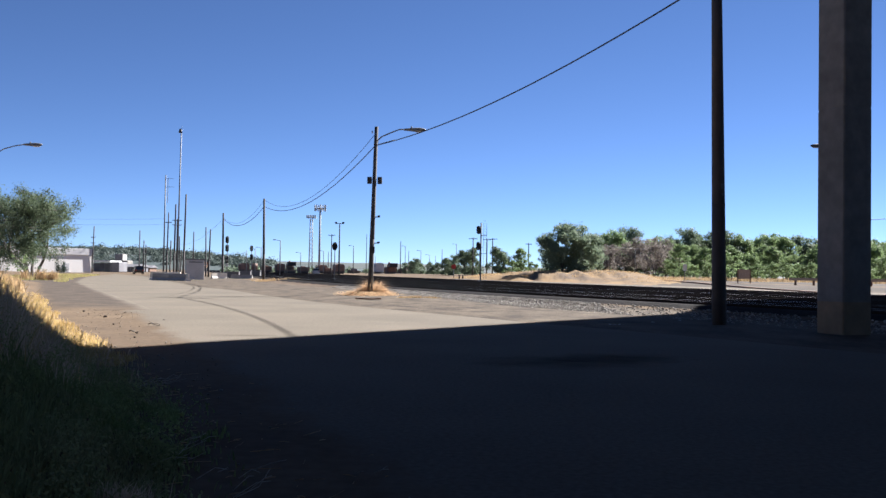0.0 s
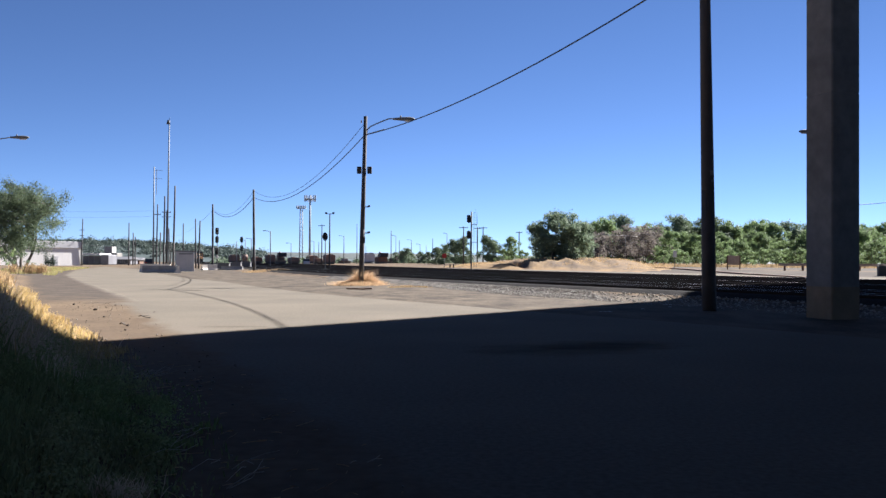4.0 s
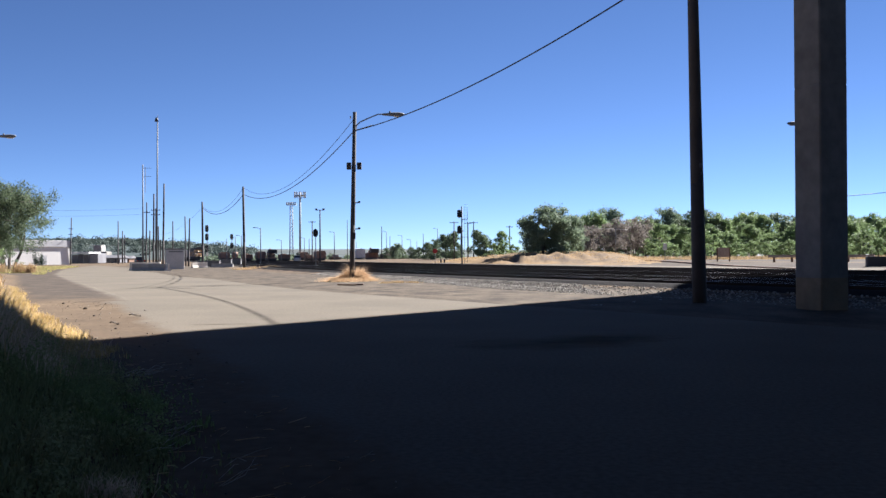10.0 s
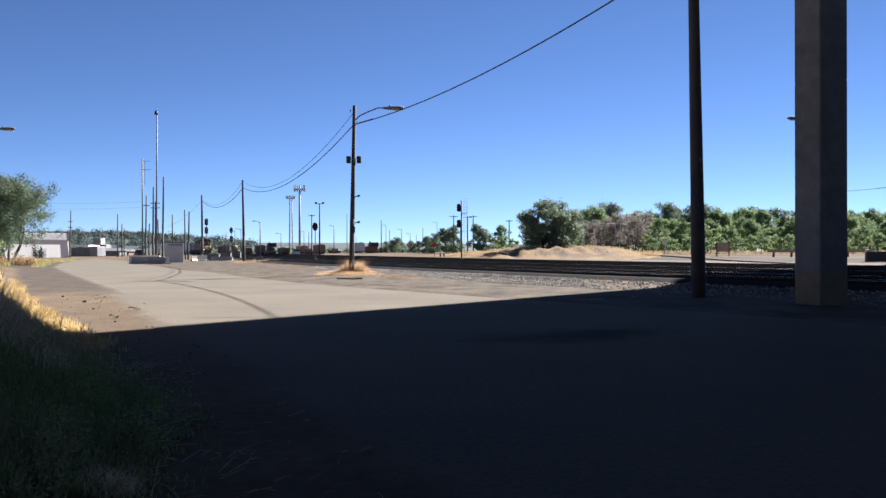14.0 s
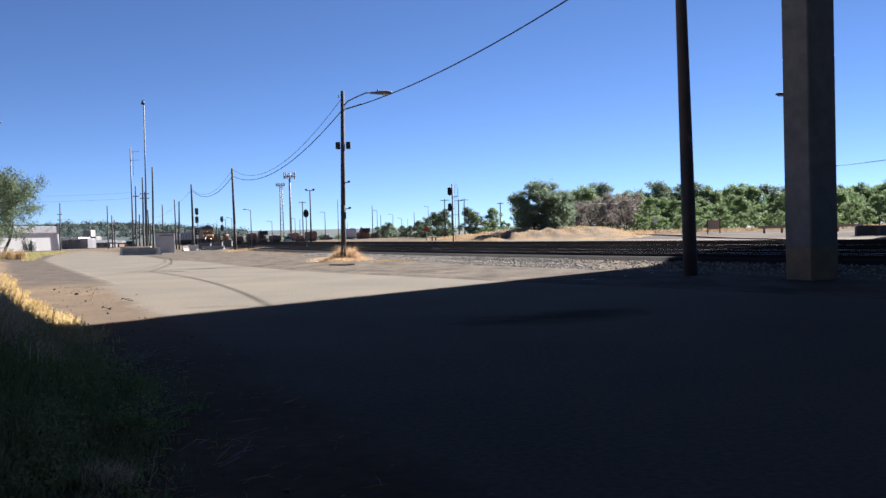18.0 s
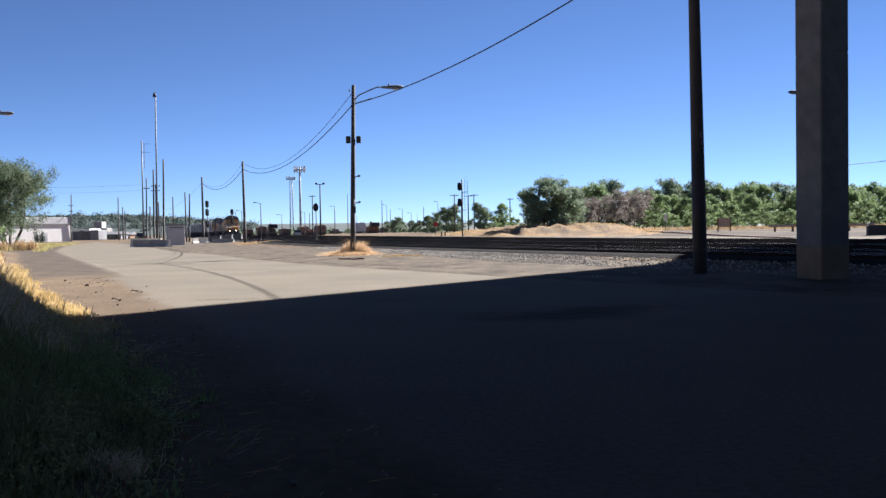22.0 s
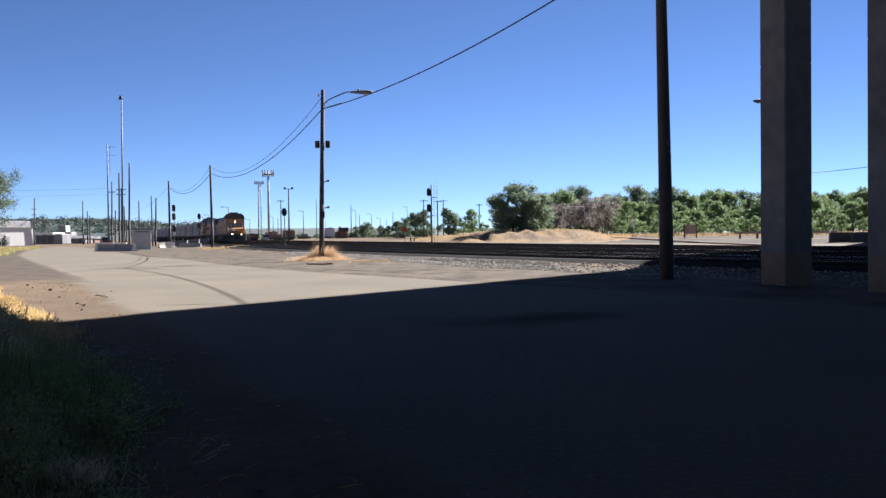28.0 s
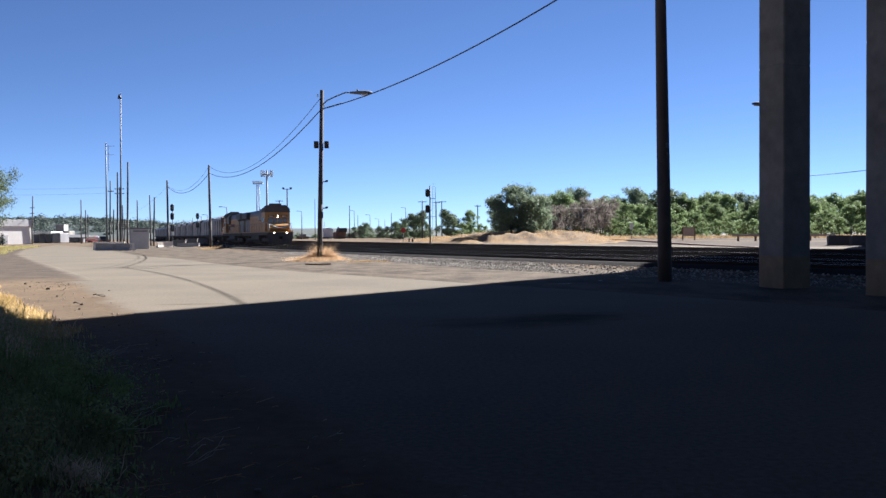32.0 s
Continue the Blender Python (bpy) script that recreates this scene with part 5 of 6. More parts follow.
def build_hills():
    def ridge(name, d, pts, material, label, deep, rough, seed):
        g = Geo(M[material])
        xs = np.linspace(pts[0][0], pts[-1][0], 220)
        vs = []
        for i, b in enumerate(xs):
            h = np.interp(b, [p[0] for p in pts], [p[1] for p in pts]) * (1 + rough * noise.noise((i * 0.12, seed, 0)) + 0.5 * rough * noise.noise((i * 0.45, seed, 3)))
            for f, dd in ((0.0, 0.0), (0.55, 0.3), (0.9, 0.7), (1.0, 1.0), (0.0, 1.8)):
                vs.append((at(b, d) * (1 + dd * deep / d), d + dd * deep, f * h))
        n = 5
        g.add(vs, [(j * n + i, j * n + i + 1, (j + 1) * n + i + 1, (j + 1) * n + i) for j in range(len(xs) - 1) for i in range(n - 1)], 0, True)
        return solid(name, g, label, "hill", kind="structure")
    ridge("hill_near", 620, [(-760, 14.5), (-520, 14.5), (-430, 15), (-400, 16.5), (-350, 15), (-320, 13), (-290, 10.5), (-250, 8), (-200, 6), (-120, 3), (0, 1)], "hill", "wooded dark green hillside", 160, 0.10, 1)
    ridge("hill_far", 2200, [(-900, 20), (-500, 26), (-300, 26), (-100, 25), (0, 22), (200, 17), (500, 14), (900, 12)], "far_hill", "low hazy far ridge", 400, 0.06, 2)
    rnd = random.Random(12)
    g = Geo(M["hill_wood"])
    cs = []
    for _ in range(1500):
        b = rnd.uniform(-620, -215)
        h = np.interp(b, [-620, -430, -350, -300, -215], [14.5, 15, 14.5, 11.5, 6])
        f = rnd.random() ** 0.7
        d = 640 + 130 * f
        r = rnd.uniform(2.0, 4.2) * (1.0 if rnd.random() < 0.93 else 1.6)
        cs.append((at(b, d), d, h * min(1, 0.25 + f) + r * 0.2, r))
    leaf_cloud(g, cs, 8, 0.75, rnd, loose=0.3)
    solid("hillside_wood", g, "dense dark woods covering the hillside", "woods", kind="stuff")


def build_trees():
    # lone tree beside the warehouse
    t = limbed_tree("roadside_tree", "broad grey-green tree with several leaning stems", 11.9, "leaf_grey", 21, 13.2)
    t.matrix_world = Matrix.Translation((at(-497, 108), 108, ground_z(at(-497, 108), 108) - 0.05))
    b = make_tree("roadside_bush", "dark green bush beside the tree trunk", 4.6, 3.2, "leaf_dark", 5, 3, 0.0, 0.11, 190, 34, category="bush")
    b.matrix_world = Matrix.Translation((at(-505, 103), 103, ground_z(at(-505, 103), 103)))
    b = make_tree("roadside_bush", "bright green bush on the bank", 2.6, 2.4, "leaf_bright", 6, 3, 0.05, 0.12, 110, 14, category="bush")
    b.matrix_world = Matrix.Translation((at(-509, 90), 90, ground_z(at(-509, 90), 90)))
    for x in (-467, -460):
        d = 182
        b = thing("small_conifer", "small dark conical shrub before the warehouse wall", "bush", Matrix.Translation((at(x, d), d, ground_z(at(x, d), d))))
        part("trunk", Geo(M["bark"]).cyl((0, 0, -0.1), (0, 0, 1.6), 0.09, 0.04, 7), b)
        rs = random.Random(int(-x))
        g = Geo(M["leaf_conifer"])
        leaf_cloud(g, [(rs.gauss(0, 0.32) * (1.1 - f), rs.gauss(0, 0.32) * (1.1 - f), 0.3 + 2.5 * f, 0.95 * (1.1 - f) * rs.uniform(0.7, 1.0)) for f in [k / 15 for k in range(16)]], 150, 0.10, rs)
        part("crown", g, b)
    # wood beyond the tracks
    kinds = [make_tree("cottonwood", lab, h, s, lf, sd, st, 0.0, 0.19, int(pr * 1.6), cl, puff=0.125) for lab, h, s, lf, sd, st, pr, cl in (
        ("full green cottonwood tree", 9.0, 4.2, "leaf_bright", 31, 2, 58, 95), ("green river-bank tree with a ragged crown", 8.0, 3.8, "leaf_bright", 32, 1, 58, 85),
        ("dark green broad tree", 10.0, 5.0, "leaf_dark", 33, 2, 55, 115), ("grey half-bare tree with thin foliage", 8.2, 3.4, "leaf_dead", 34, 2, 26, 70), ("light green bushy willow", 5.4, 3.6, "leaf_bright", 35, 3, 70, 60),
        ("grey-green tree at the wood's edge", 9.2, 4.0, "leaf_grey", 36, 2, 56, 85))]
    rnd = random.Random(17)
    used = set()

    def put(k, b, d, s, z=0.0):
        x = at(b, d)
        m = Matrix.Translation((x, d, ground_z(x, d) + z)) @ Matrix.Rotation(rnd.uniform(0, 6.28), 4, "Z") @ Matrix.Scale(s, 4)
        if k not in used:
            used.add(k)
            kinds[k].matrix_world = m
        else:
            c = copy_thing(kinds[k], m)
            c.matrix_world = m
    # the big dark tree and its neighbours
    put(2, 118, 138, 0.80, 1.0), put(2, 138, 140, 0.79, 1.0), put(2, 106, 143, 0.56, 0.9), put(2, 149, 147, 0.64, 1.0)
    put(5, 43, 185, 0.62, 0.6), put(5, 49, 182, 0.5, 0.6), put(1, 71, 184, 0.68, 0.6), put(4, 60, 176, 0.55, 0.5), put(4, 82, 178, 0.5, 0.5)
    put(5, 14, 200, 0.68, 0.2), put(5, 5, 205, 0.62, 0.2), put(2, -8, 210, 0.5, 0.0), put(5, -16, 205, 0.44), put(2, -52, 260, 0.48), put(2, -62, 270, 0.36), put(5, -46, 265, 0.4), put(3, -57, 262, 0.45), put(2, -34, 250, 0.36), put(5, -26, 240, 0.36)
    for b in (166, 176, 188, 200, 211, 224, 234):
        put(3, b + rnd.uniform(-3, 3), 176 + rnd.uniform(-4, 14), rnd.uniform(0.75, 0.95), 0.8)
    b = 158.0
    while b < 640:
        d = 196 + rnd.uniform(0, 26)
        put(rnd.choice((0, 1, 5, 0, 2)), b, d, rnd.uniform(0.92, 1.22), 0.6)
        b += rnd.uniform(11, 17)
    b = 236.0
    while b < 640:
        put(rnd.choice((0, 1, 0, 4)), b, 172 + rnd.uniform(-8, 10), rnd.uniform(0.62, 0.95), 0.5)
        b += rnd.uniform(11, 18)
    b = 245.0
    while b < 640:
        put(4, b, 150 + rnd.uniform(-6, 8), rnd.uniform(0.45, 0.85), 0.4)
        b += rnd.uniform(14, 30)


def build_right_side():
    # sandy spoil bank beyond the tracks
    g = Geo(M["sand"])
    nb, nd = 190, 26
    vs = []
    for i in range(nb + 1):
        b = -8 + 262 * i / nb
        d0 = 60.0
        while track_off(at(b, d0), d0) < 33.5:
            d0 += 0.5
        for j in range(nd + 1):
            f = j / nd
            d = d0 + (174 - d0) * f
            rise = (d - d0) / (max(134, d0 + 10) - d0)
            up = (1.2 * smooth((rise - 0.05) / 0.95) + 0.3 * f) * (0.55 + 0.45 * smooth((b - 40) / 60)) * (1 - 0.85 * smooth((b - 190) / 50)) * smooth((b + 4) / 50)
            gully = noise.noise(((b + 26 * rise) * 0.085, 2.0, 1)) + 0.7 * noise.noise(((b + 22 * rise) * 0.21, 5.0, 4)) + 0.35 * noise.noise((b * 0.5, d * 0.11, 7))
            up *= 0.95 + 0.22 * gully
            hollow = (b + 10 * rise - 92) / 11
            up *= 1 - 0.92 * math.exp(-hollow * hollow) * (hollow < 0) - 0.92 * math.exp(-9 * hollow * hollow) * (hollow >= 0)
            x = at(b, d)
            vs.append((x, d, ground_z(x, d) * (1 - 0.3 * f) + max(up, 0) + 0.10 * noise.noise((x * 0.6, d * 0.6, 2)) * smooth(rise * 3) - 0.25 * (j == 0)))
    n = nd + 1
    g.add(vs, [(i * n + j, i * n + j + 1, (i + 1) * n + j + 1, (i + 1) * n + j) for i in range(nb) for j in range(nd)], 0, True)
    solid("sand_bank", g, "low bank of tan sand and dry grass beyond the tracks", "sand bank", kind="structure")
    rnd = random.Random(6)
    tufts = []
    for _ in range(21000):
        i, j = rnd.randrange(nb), rnd.randrange(2, nd)
        p = Vector(vs[i * (nd + 1) + j]).lerp(Vector(vs[(i + 1) * (nd + 1) + j]), rnd.random()).lerp(Vector(vs[i * (nd + 1) + j + 1]), rnd.random() * 0.9) + Vector((rnd.gauss(0, 0.4), rnd.gauss(0, 0.5), 0))
        if noise.noise((p.x * 0.12, p.y * 0.25, 7)) + 0.032 * j - 0.42 > 0:
            tufts.append((p.x, p.y, p.z - 0.03, 1.0))
    solid("bank_grass", blade_field(tufts, M["tanweed"], 0.10, 0.34, 5, 0.022), "golden dry grass growing on the sand bank", "grass", kind="stuff")
    g = Geo(M["pale_gravel"])
    offs = [29.6, 33, 38, 45, 55, 70, 90]
    vs = []
    ys = np.arange(-20, 140, 2.5)
    for y in ys:
        for o in offs:
            p, _ = track_at(o, y)
            vs.append((p.x, p.y, ground_z(p.x, p.y) + 0.02))
    k = len(offs)
    g.add(vs, [(j * k + i, j * k + i + 1, (j + 1) * k + i + 1, (j + 1) * k + i) for j in range(len(ys) - 1) for i in range(k - 1)], 0, True)
    solid("sandy_flat", g, "pale sandy gravel flat beyond the railway", "ground", kind="structure")
    g = Geo(M["shoulder"])
    vs, fs = [], []
    ys = np.arange(60, 150, 2.5)
    for y in ys:
        for o in (29.0, 31.0, 33.5, 35.5):
            p, _ = track_at(o, y - 40)
            vs.append((p.x, p.y, ground_z(p.x, p.y) + 0.05))
    g.add(vs, [(j * 4 + i, j * 4 + i + 1, (j + 1) * 4 + i + 1, (j + 1) * 4 + i) for j in range(len(ys) - 1) for i in range(3)], 0, True)
    solid("gravel_track", g, "pale gravel service track beyond the railway", "road", kind="structure")

    def zg(b, d):
        return ground_z(at(b, d), d)
    g = Geo(M["rust"])
    way = [(226, 128), (230, 121), (240, 114), (254, 107), (272, 100), (292, 93), (316, 86), (346, 79), (390, 72), (450, 64), (520, 57)]
    vs = []
    for i, (b, d) in enumerate(way):
        p, q = way[max(i - 1, 0)], way[min(i + 1, len(way) - 1)]
        t = Vector((at(q[0], q[1]) - at(p[0], p[1]), q[1] - p[1], 0)).normalized()
        for w, z in ((-0.16, -0.05), (-0.14, 0.11), (0.14, 0.11), (0.16, -0.05)):
            vs.append((at(b, d) - t.y * w, d + t.x * w, zg(b, d) + 0.05 + z))
    g.add(vs, [(j * 4 + i, j * 4 + i + 1, j * 4 + i + 5, j * 4 + i + 4) for j in range(len(way) - 1) for i in range(3)])
    solid("timber_edging", g, "low weathered curved timber edging along the gravel flat", "kerb", kind="structure")
    rnd = random.Random(61)
    foot = []
    for _ in range(14000):
        b, d = rnd.uniform(225, 660), 128 + 30 * rnd.random() ** 0.8
        if noise.noise((b * 0.05, d * 0.12, 3)) + (d - 140) * 0.03 > 0.05:
            foot.append((at(b, d), d, zg(b, d), 1.0))
    solid("meadow_grass", blade_field(foot, M["tanweed"], 0.2, 0.75, 9, 0.035), "golden dry grass along the foot of the wood", "grass", kind="stuff")
    for x, y, a, ln, w in ((4.66, 25.9, 0.2, 0.42, 0.09), (7.6, 30.4, 0.1, 0.3, 0.07), (7.3, 28.9, 1.2, 0.14, 0.09), (8.2, 30.1, 0.5, 0.2, 0.05), (6.1, 27.5, 0.8, 0.1, 0.08)):
        n = 6
        pv = [(-ln / 2 + ln * i / n, side * w / 2, 0.012 + 0.02 * noise.noise((x + i * 0.7, y, side)) ** 2 + 0.006 * (i % 2)) for i in range(n + 1) for side in (-1, 1)]
        g = Geo(M["white"]).add(pv, [(2 * i, 2 * i + 1, 2 * i + 3, 2 * i + 2) for i in range(n)])
        solid("paper_scrap", g, "crumpled white scrap of litter on the gravel", "litter", Matrix.Translation((x, y, ground_z(x, y) + 0.02)) @ Matrix.Rotation(a, 4, "Z"))
    b, d = 325.5, 102
    s = thing("notice_board", "brown wooden notice board on two posts", "sign", Matrix.Translation((at(b, d), d, zg(b, d))))
    part("board", Geo(M["pale_brown"]).box((0, 0, 1.05), (1.35, 0.08, 1.1)), s)
    for k in (-0.72, 0.72):
        part("post", Geo(M["brown"]).box((k, 0, 0.75), (0.12, 0.14, 1.7)), s)
    # long timber guard rail
    x0, x1, yy = at(377, 92), at(500, 86), 92.0
    r = thing("timber_guardrail", "long rusty-brown timber guardrail on short posts", "guardrail", Matrix.Translation((x0, 92, zg(377, 92))) @ Matrix.Rotation(math.atan2(-6, x1 - x0), 4, "Z"))
    ln = math.hypot(x1 - x0, 6)
    part("beam", Geo(M["pale_brown"]).box((ln / 2, 0, 0.62), (ln, 0.2, 0.26)), r)
    for k in range(6):
        part("post", Geo(M["brown"]).box((0.6 + k * (ln - 1.2) / 5, 0.12, 0.26), (0.22, 0.2, 0.62)), r)
    for b, d, L in ((504.6, 71, 1.85), (542, 69.5, 3.0), (588, 67.5, 3.0)):
        g = Geo(M["old_concrete"]).box((0, 0, 0.55), (L, 0.7, 1.22), ch=0.05)
        solid("concrete_block", g, "large grey concrete block beside the tracks", "concrete block", Matrix.Translation((at(b, d), d, 0.2)) @ Matrix.Rotation(-0.25, 4, "Z"), "row of concrete blocks")
    wood_pole(at(518.6, 70.2), 70.2, 1.55, 0.07, 0, "short dark post between concrete blocks", name="short_post")
    b, d = 258, 120
    s = thing("small_sign", "small white sign on a post", "sign", Matrix.Translation((at(b, d), d, zg(b, d))))
    part("post", Geo(M["galv"]).cyl((0, 0, 0), (0, 0, 2.4), 0.05, n=6), s)
    part("plate", Geo(M["white"]).box((0, -0.06, 1.9), (0.5, 0.03, 0.9)), s)
    b, d = 201, 135
    s = thing("crossing_arm", "slim post with a long white horizontal arm", "barrier arm", Matrix.Translation((at(b, d), d, zg(b, d))))
    part("post", Geo(M["galv"]).cyl((0, 0, 0), (0, 0, 4.9), 0.04, n=6), s)
    part("arm", Geo(M["white"]).tube([(-4.4, 0, 5.0), (0, 0, 4.85), (1.9, 0, 4.75)], 0.035, 6), s)
    b, d = -7, 150
    s = thing("red_sign", "round red sign on a thin post", "sign", Matrix.Translation((at(b, d), d, zg(b, d))))
    part("post", Geo(M["galv"]).cyl((0, 0, 0), (0, 0, 2.0), 0.05, n=6), s)
    part("disc", Geo(M["red"]).cyl((0, -0.08, 2.1), (0, -0.05, 2.1), 0.42, n=20), s)
    for k in range(2):
        part("stand", Geo(M["black"]).box((1.6 - k * 0.6, 0, 0.35), (0.25, 0.25, 0.7)), s)
    wood_pole(46, 62, 9.0, 0.16, 0, "wooden pole beyond the tracks")
    wire((26.9, 60.0, 5.5), (46.0, 62.0, 8.6), 0.5, 0.022)
    wood_pole(at(-575, 150), 150, 11.0, 0.18, 0, "wooden pole behind the roadside tree")
    wire((at(-575, 150), 150, 10.6), (at(-343.5, 124), 124, 8.5), 0.5, 0.011, label="thin distant power line across the sky")
    wire((at(-575, 150), 150, 9.6), (at(-343.5, 124), 124, 7.7), 0.5, 0.010, label="thin distant power line across the sky")
    wire((at(-427, 200), 200, 5.2), (at(-372, 210), 210, 4.6), 0.5, 0.03, label="thin distant power line by the warehouse")


def build_far_yard():
    # standing stock and vehicles in the yard
    rnd = random.Random(3)
    stock = [(-196, 250, 5, 1.5, "old_car", "dark standing flat car with machinery"), (-181, 265, 6, 1.6, "old_car", "dark standing gondola car"), (-152, 270, 6, 1.5, "old_car", "dark standing rail car"),
             (-140, 262, 5, 2.2, "old_car", "dark standing hopper car"), (-122, 280, 6, 1.5, "rust", "rusty standing rail car"), (-80, 250, 4, 1.6, "rust", "rusty orange track maintenance machine"),
             (-94, 262, 3, 2.8, "shed", "grey standing box car"), (-250, 270, 7, 2.0, "old_car", "dark standing box car"), (-224, 280, 7, 1.7, "rust", "rusty standing gondola car"), (-66, 280, 5, 1.3, "old_car", "dark standing rail car"),
             (-160, 290, 7, 2.0, "old_car", "dark standing box car far off"), (-208, 290, 6, 2.2, "old_car", "dark standing box car far off"), (-238, 262, 5, 1.3, "old_car", "dark standing flat car")]
    for b, d, L, h, mt, lab in stock:
        x = at(b, d)
        c = thing("standing_rail_car", lab, "rail car", Matrix.Translation((x, d, 0.3)) @ Matrix.Rotation(radians(20), 4, "Z"))
        part("underframe", Geo(M["loco_dark"]).box((0, 0, 0.75), (2.6, L + 0.8, 0.35)), c)
        for k in (-L * 0.36, L * 0.36):
            part("bogie", Geo(M["black"]).box((0, k, 0.38), (2.2, 2.4, 0.7), ch=0.2), c)
        z0 = 0.9
        if "flat" in lab or "rail car" in lab:
            part("deck", Geo(M[mt]).box((0, 0, z0 + 0.1), (2.7, L, 0.2)), c)
            y = -L / 2 + 0.8
            while y < L / 2 - 1.2:
                w, t = rnd.uniform(0.9, 2.4), rnd.uniform(0.4, h)
                mm = rnd.choice((mt, "rust", "loco_dark", "roof_grey"))
                if rnd.random() < 0.35:
                    part("drum", Geo(M[mm]).cyl((-0.9, y + w / 2, z0 + 0.2 + w * 0.4), (0.9, y + w / 2, z0 + 0.2 + w * 0.4), w * 0.4, n=10), c)
                else:
                    part("load", Geo(M[mm]).box((rnd.uniform(-0.3, 0.3), y + w / 2, z0 + 0.2 + t / 2), (rnd.uniform(1.4, 2.4), w, t), ch=0.12), c)
                y += w + rnd.uniform(0.1, 1.0)
        elif "gondola" in lab:
            for k in (-1.35, 1.35):
                part("side", Geo(M[mt]).box((k, 0, z0 + h * 0.35), (0.12, L, h * 0.7)), c)
            for k in (-L / 2, L / 2):
                part("end", Geo(M[mt]).box((0, k, z0 + h * 0.35), (2.6, 0.12, h * 0.7)), c)
            for k in range(int(L / 1.6)):
                part("load", Geo(M["rust"]).box((rnd.uniform(-0.5, 0.5), -L / 2 + 1 + 1.6 * k, z0 + h * rnd.uniform(0.3, 0.6)), (1.4, 1.5, h * 0.6), ch=0.3), c)
        else:
            part("body", Geo(M[mt]).prism([(-1.35, z0), (1.35, z0), (1.4, z0 + h * 0.75), (1.05, z0 + h * 0.95), (0, z0 + h), (-1.05, z0 + h * 0.95), (-1.4, z0 + h * 0.75)], -L / 2, L / 2, axis="y"), c)
            part("door", Geo(M[mt]).box((-1.43, 0, z0 + h * 0.38), (0.08, 2.4, h * 0.7)), c)
        if "machine" in lab:
            part("cab", Geo(M["black"]).box((0, -2.5, h + 1.3), (2.4, 2.2, 1.2), ch=0.1), c)
            part("boom", Geo(M[mt]).tube([(0, -1.2, h + 1.4), (0, 1.5, h + 2.2), (0, 3.6, h + 0.8)], 0.16, 6), c)
        for k in range(int(L / 2.5)):
            part("rib", Geo(M[mt]).box((-1.42, -L / 2 + 1.2 + 2.5 * k, z0 + h * 0.33), (0.08, 0.16, h * 0.62)), c)
    for b, d, mt in ((-166, 236, "white"),):
        car(at(b, d), d, 100, mt, "parked pale pickup in the yard" if mt == "white" else "parked red car in the yard")


def car(x, y, turn, paint, label, z=0.02):
    c = thing("car", label, "car", Matrix.Translation((x, y, ground_z(x, y) + z)) @ Matrix.Rotation(radians(turn), 4, "Z"))
    part("body", Geo(M[paint]).prism([(-2.2, 0.3), (2.2, 0.3), (2.25, 0.75), (2.1, 0.95), (0.9, 1.02), (-2.1, 1.05), (-2.28, 0.8)], -0.88, 0.88), c)
    part("cabin", Geo(M["window"]).prism([(-1.95, 1.03), (1.0, 1.01), (0.35, 1.58), (-1.7, 1.6)], -0.76, 0.76), c, "dark tinted cabin glass")
    part("roof", Geo(M[paint]).box((-0.68, 0, 1.63), (2.1, 1.5, 0.07)), c)
    for sx in (-1.35, 1.4):
        for sy in (-0.82, 0.82):
            w = part("wheel", Geo(M["black"]).cyl((sx, sy - 0.1, 0.33), (sx, sy + 0.1, 0.33), 0.33, n=14), c)
            part("rim", Geo(M["galv"]).cyl((sx, sy - 0.115, 0.33), (sx, sy + 0.115, 0.33), 0.19, n=10), w)
    for sy in (-0.7, 0.7):
        part("tail_light", Geo(M["red"]).box((-2.25, sy, 0.82), (0.06, 0.28, 0.14)), c)
        part("headlight", Geo(M["white"]).box((2.2, sy, 0.8), (0.08, 0.3, 0.14)), c)
    return c


# ---- train ----
def bogie(parent, y, axles, gap, r, label):
    b = Geo(M["loco_dark"])
    for sx in (-1.05, 1.05):
        b.box((sx, y, r + 0.12), (0.16, gap * (axles - 1) + 1.1, 0.34))
        for k in range(axles):
            yy = y + (k - (axles - 1) / 2) * gap
            b.box((sx * 1.04, yy, r), (0.22, 0.42, 0.42))
    b.box((0, y, r + 0.15), (2.0, 0.5, 0.3))
    bg_ = part("bogie", b, parent, label)
    for k in range(axles):
        yy = y + (k - (axles - 1) / 2) * gap
        g = Geo(M["rail"])
        for sx in (-0.76, 0.76):
            g.cyl((sx - 0.06, yy, r), (sx + 0.06, yy, r), r, n=18)
        g.cyl((-0.8, yy, r), (0.8, yy, r), 0.09, n=8)
        part("wheelset", g, bg_)


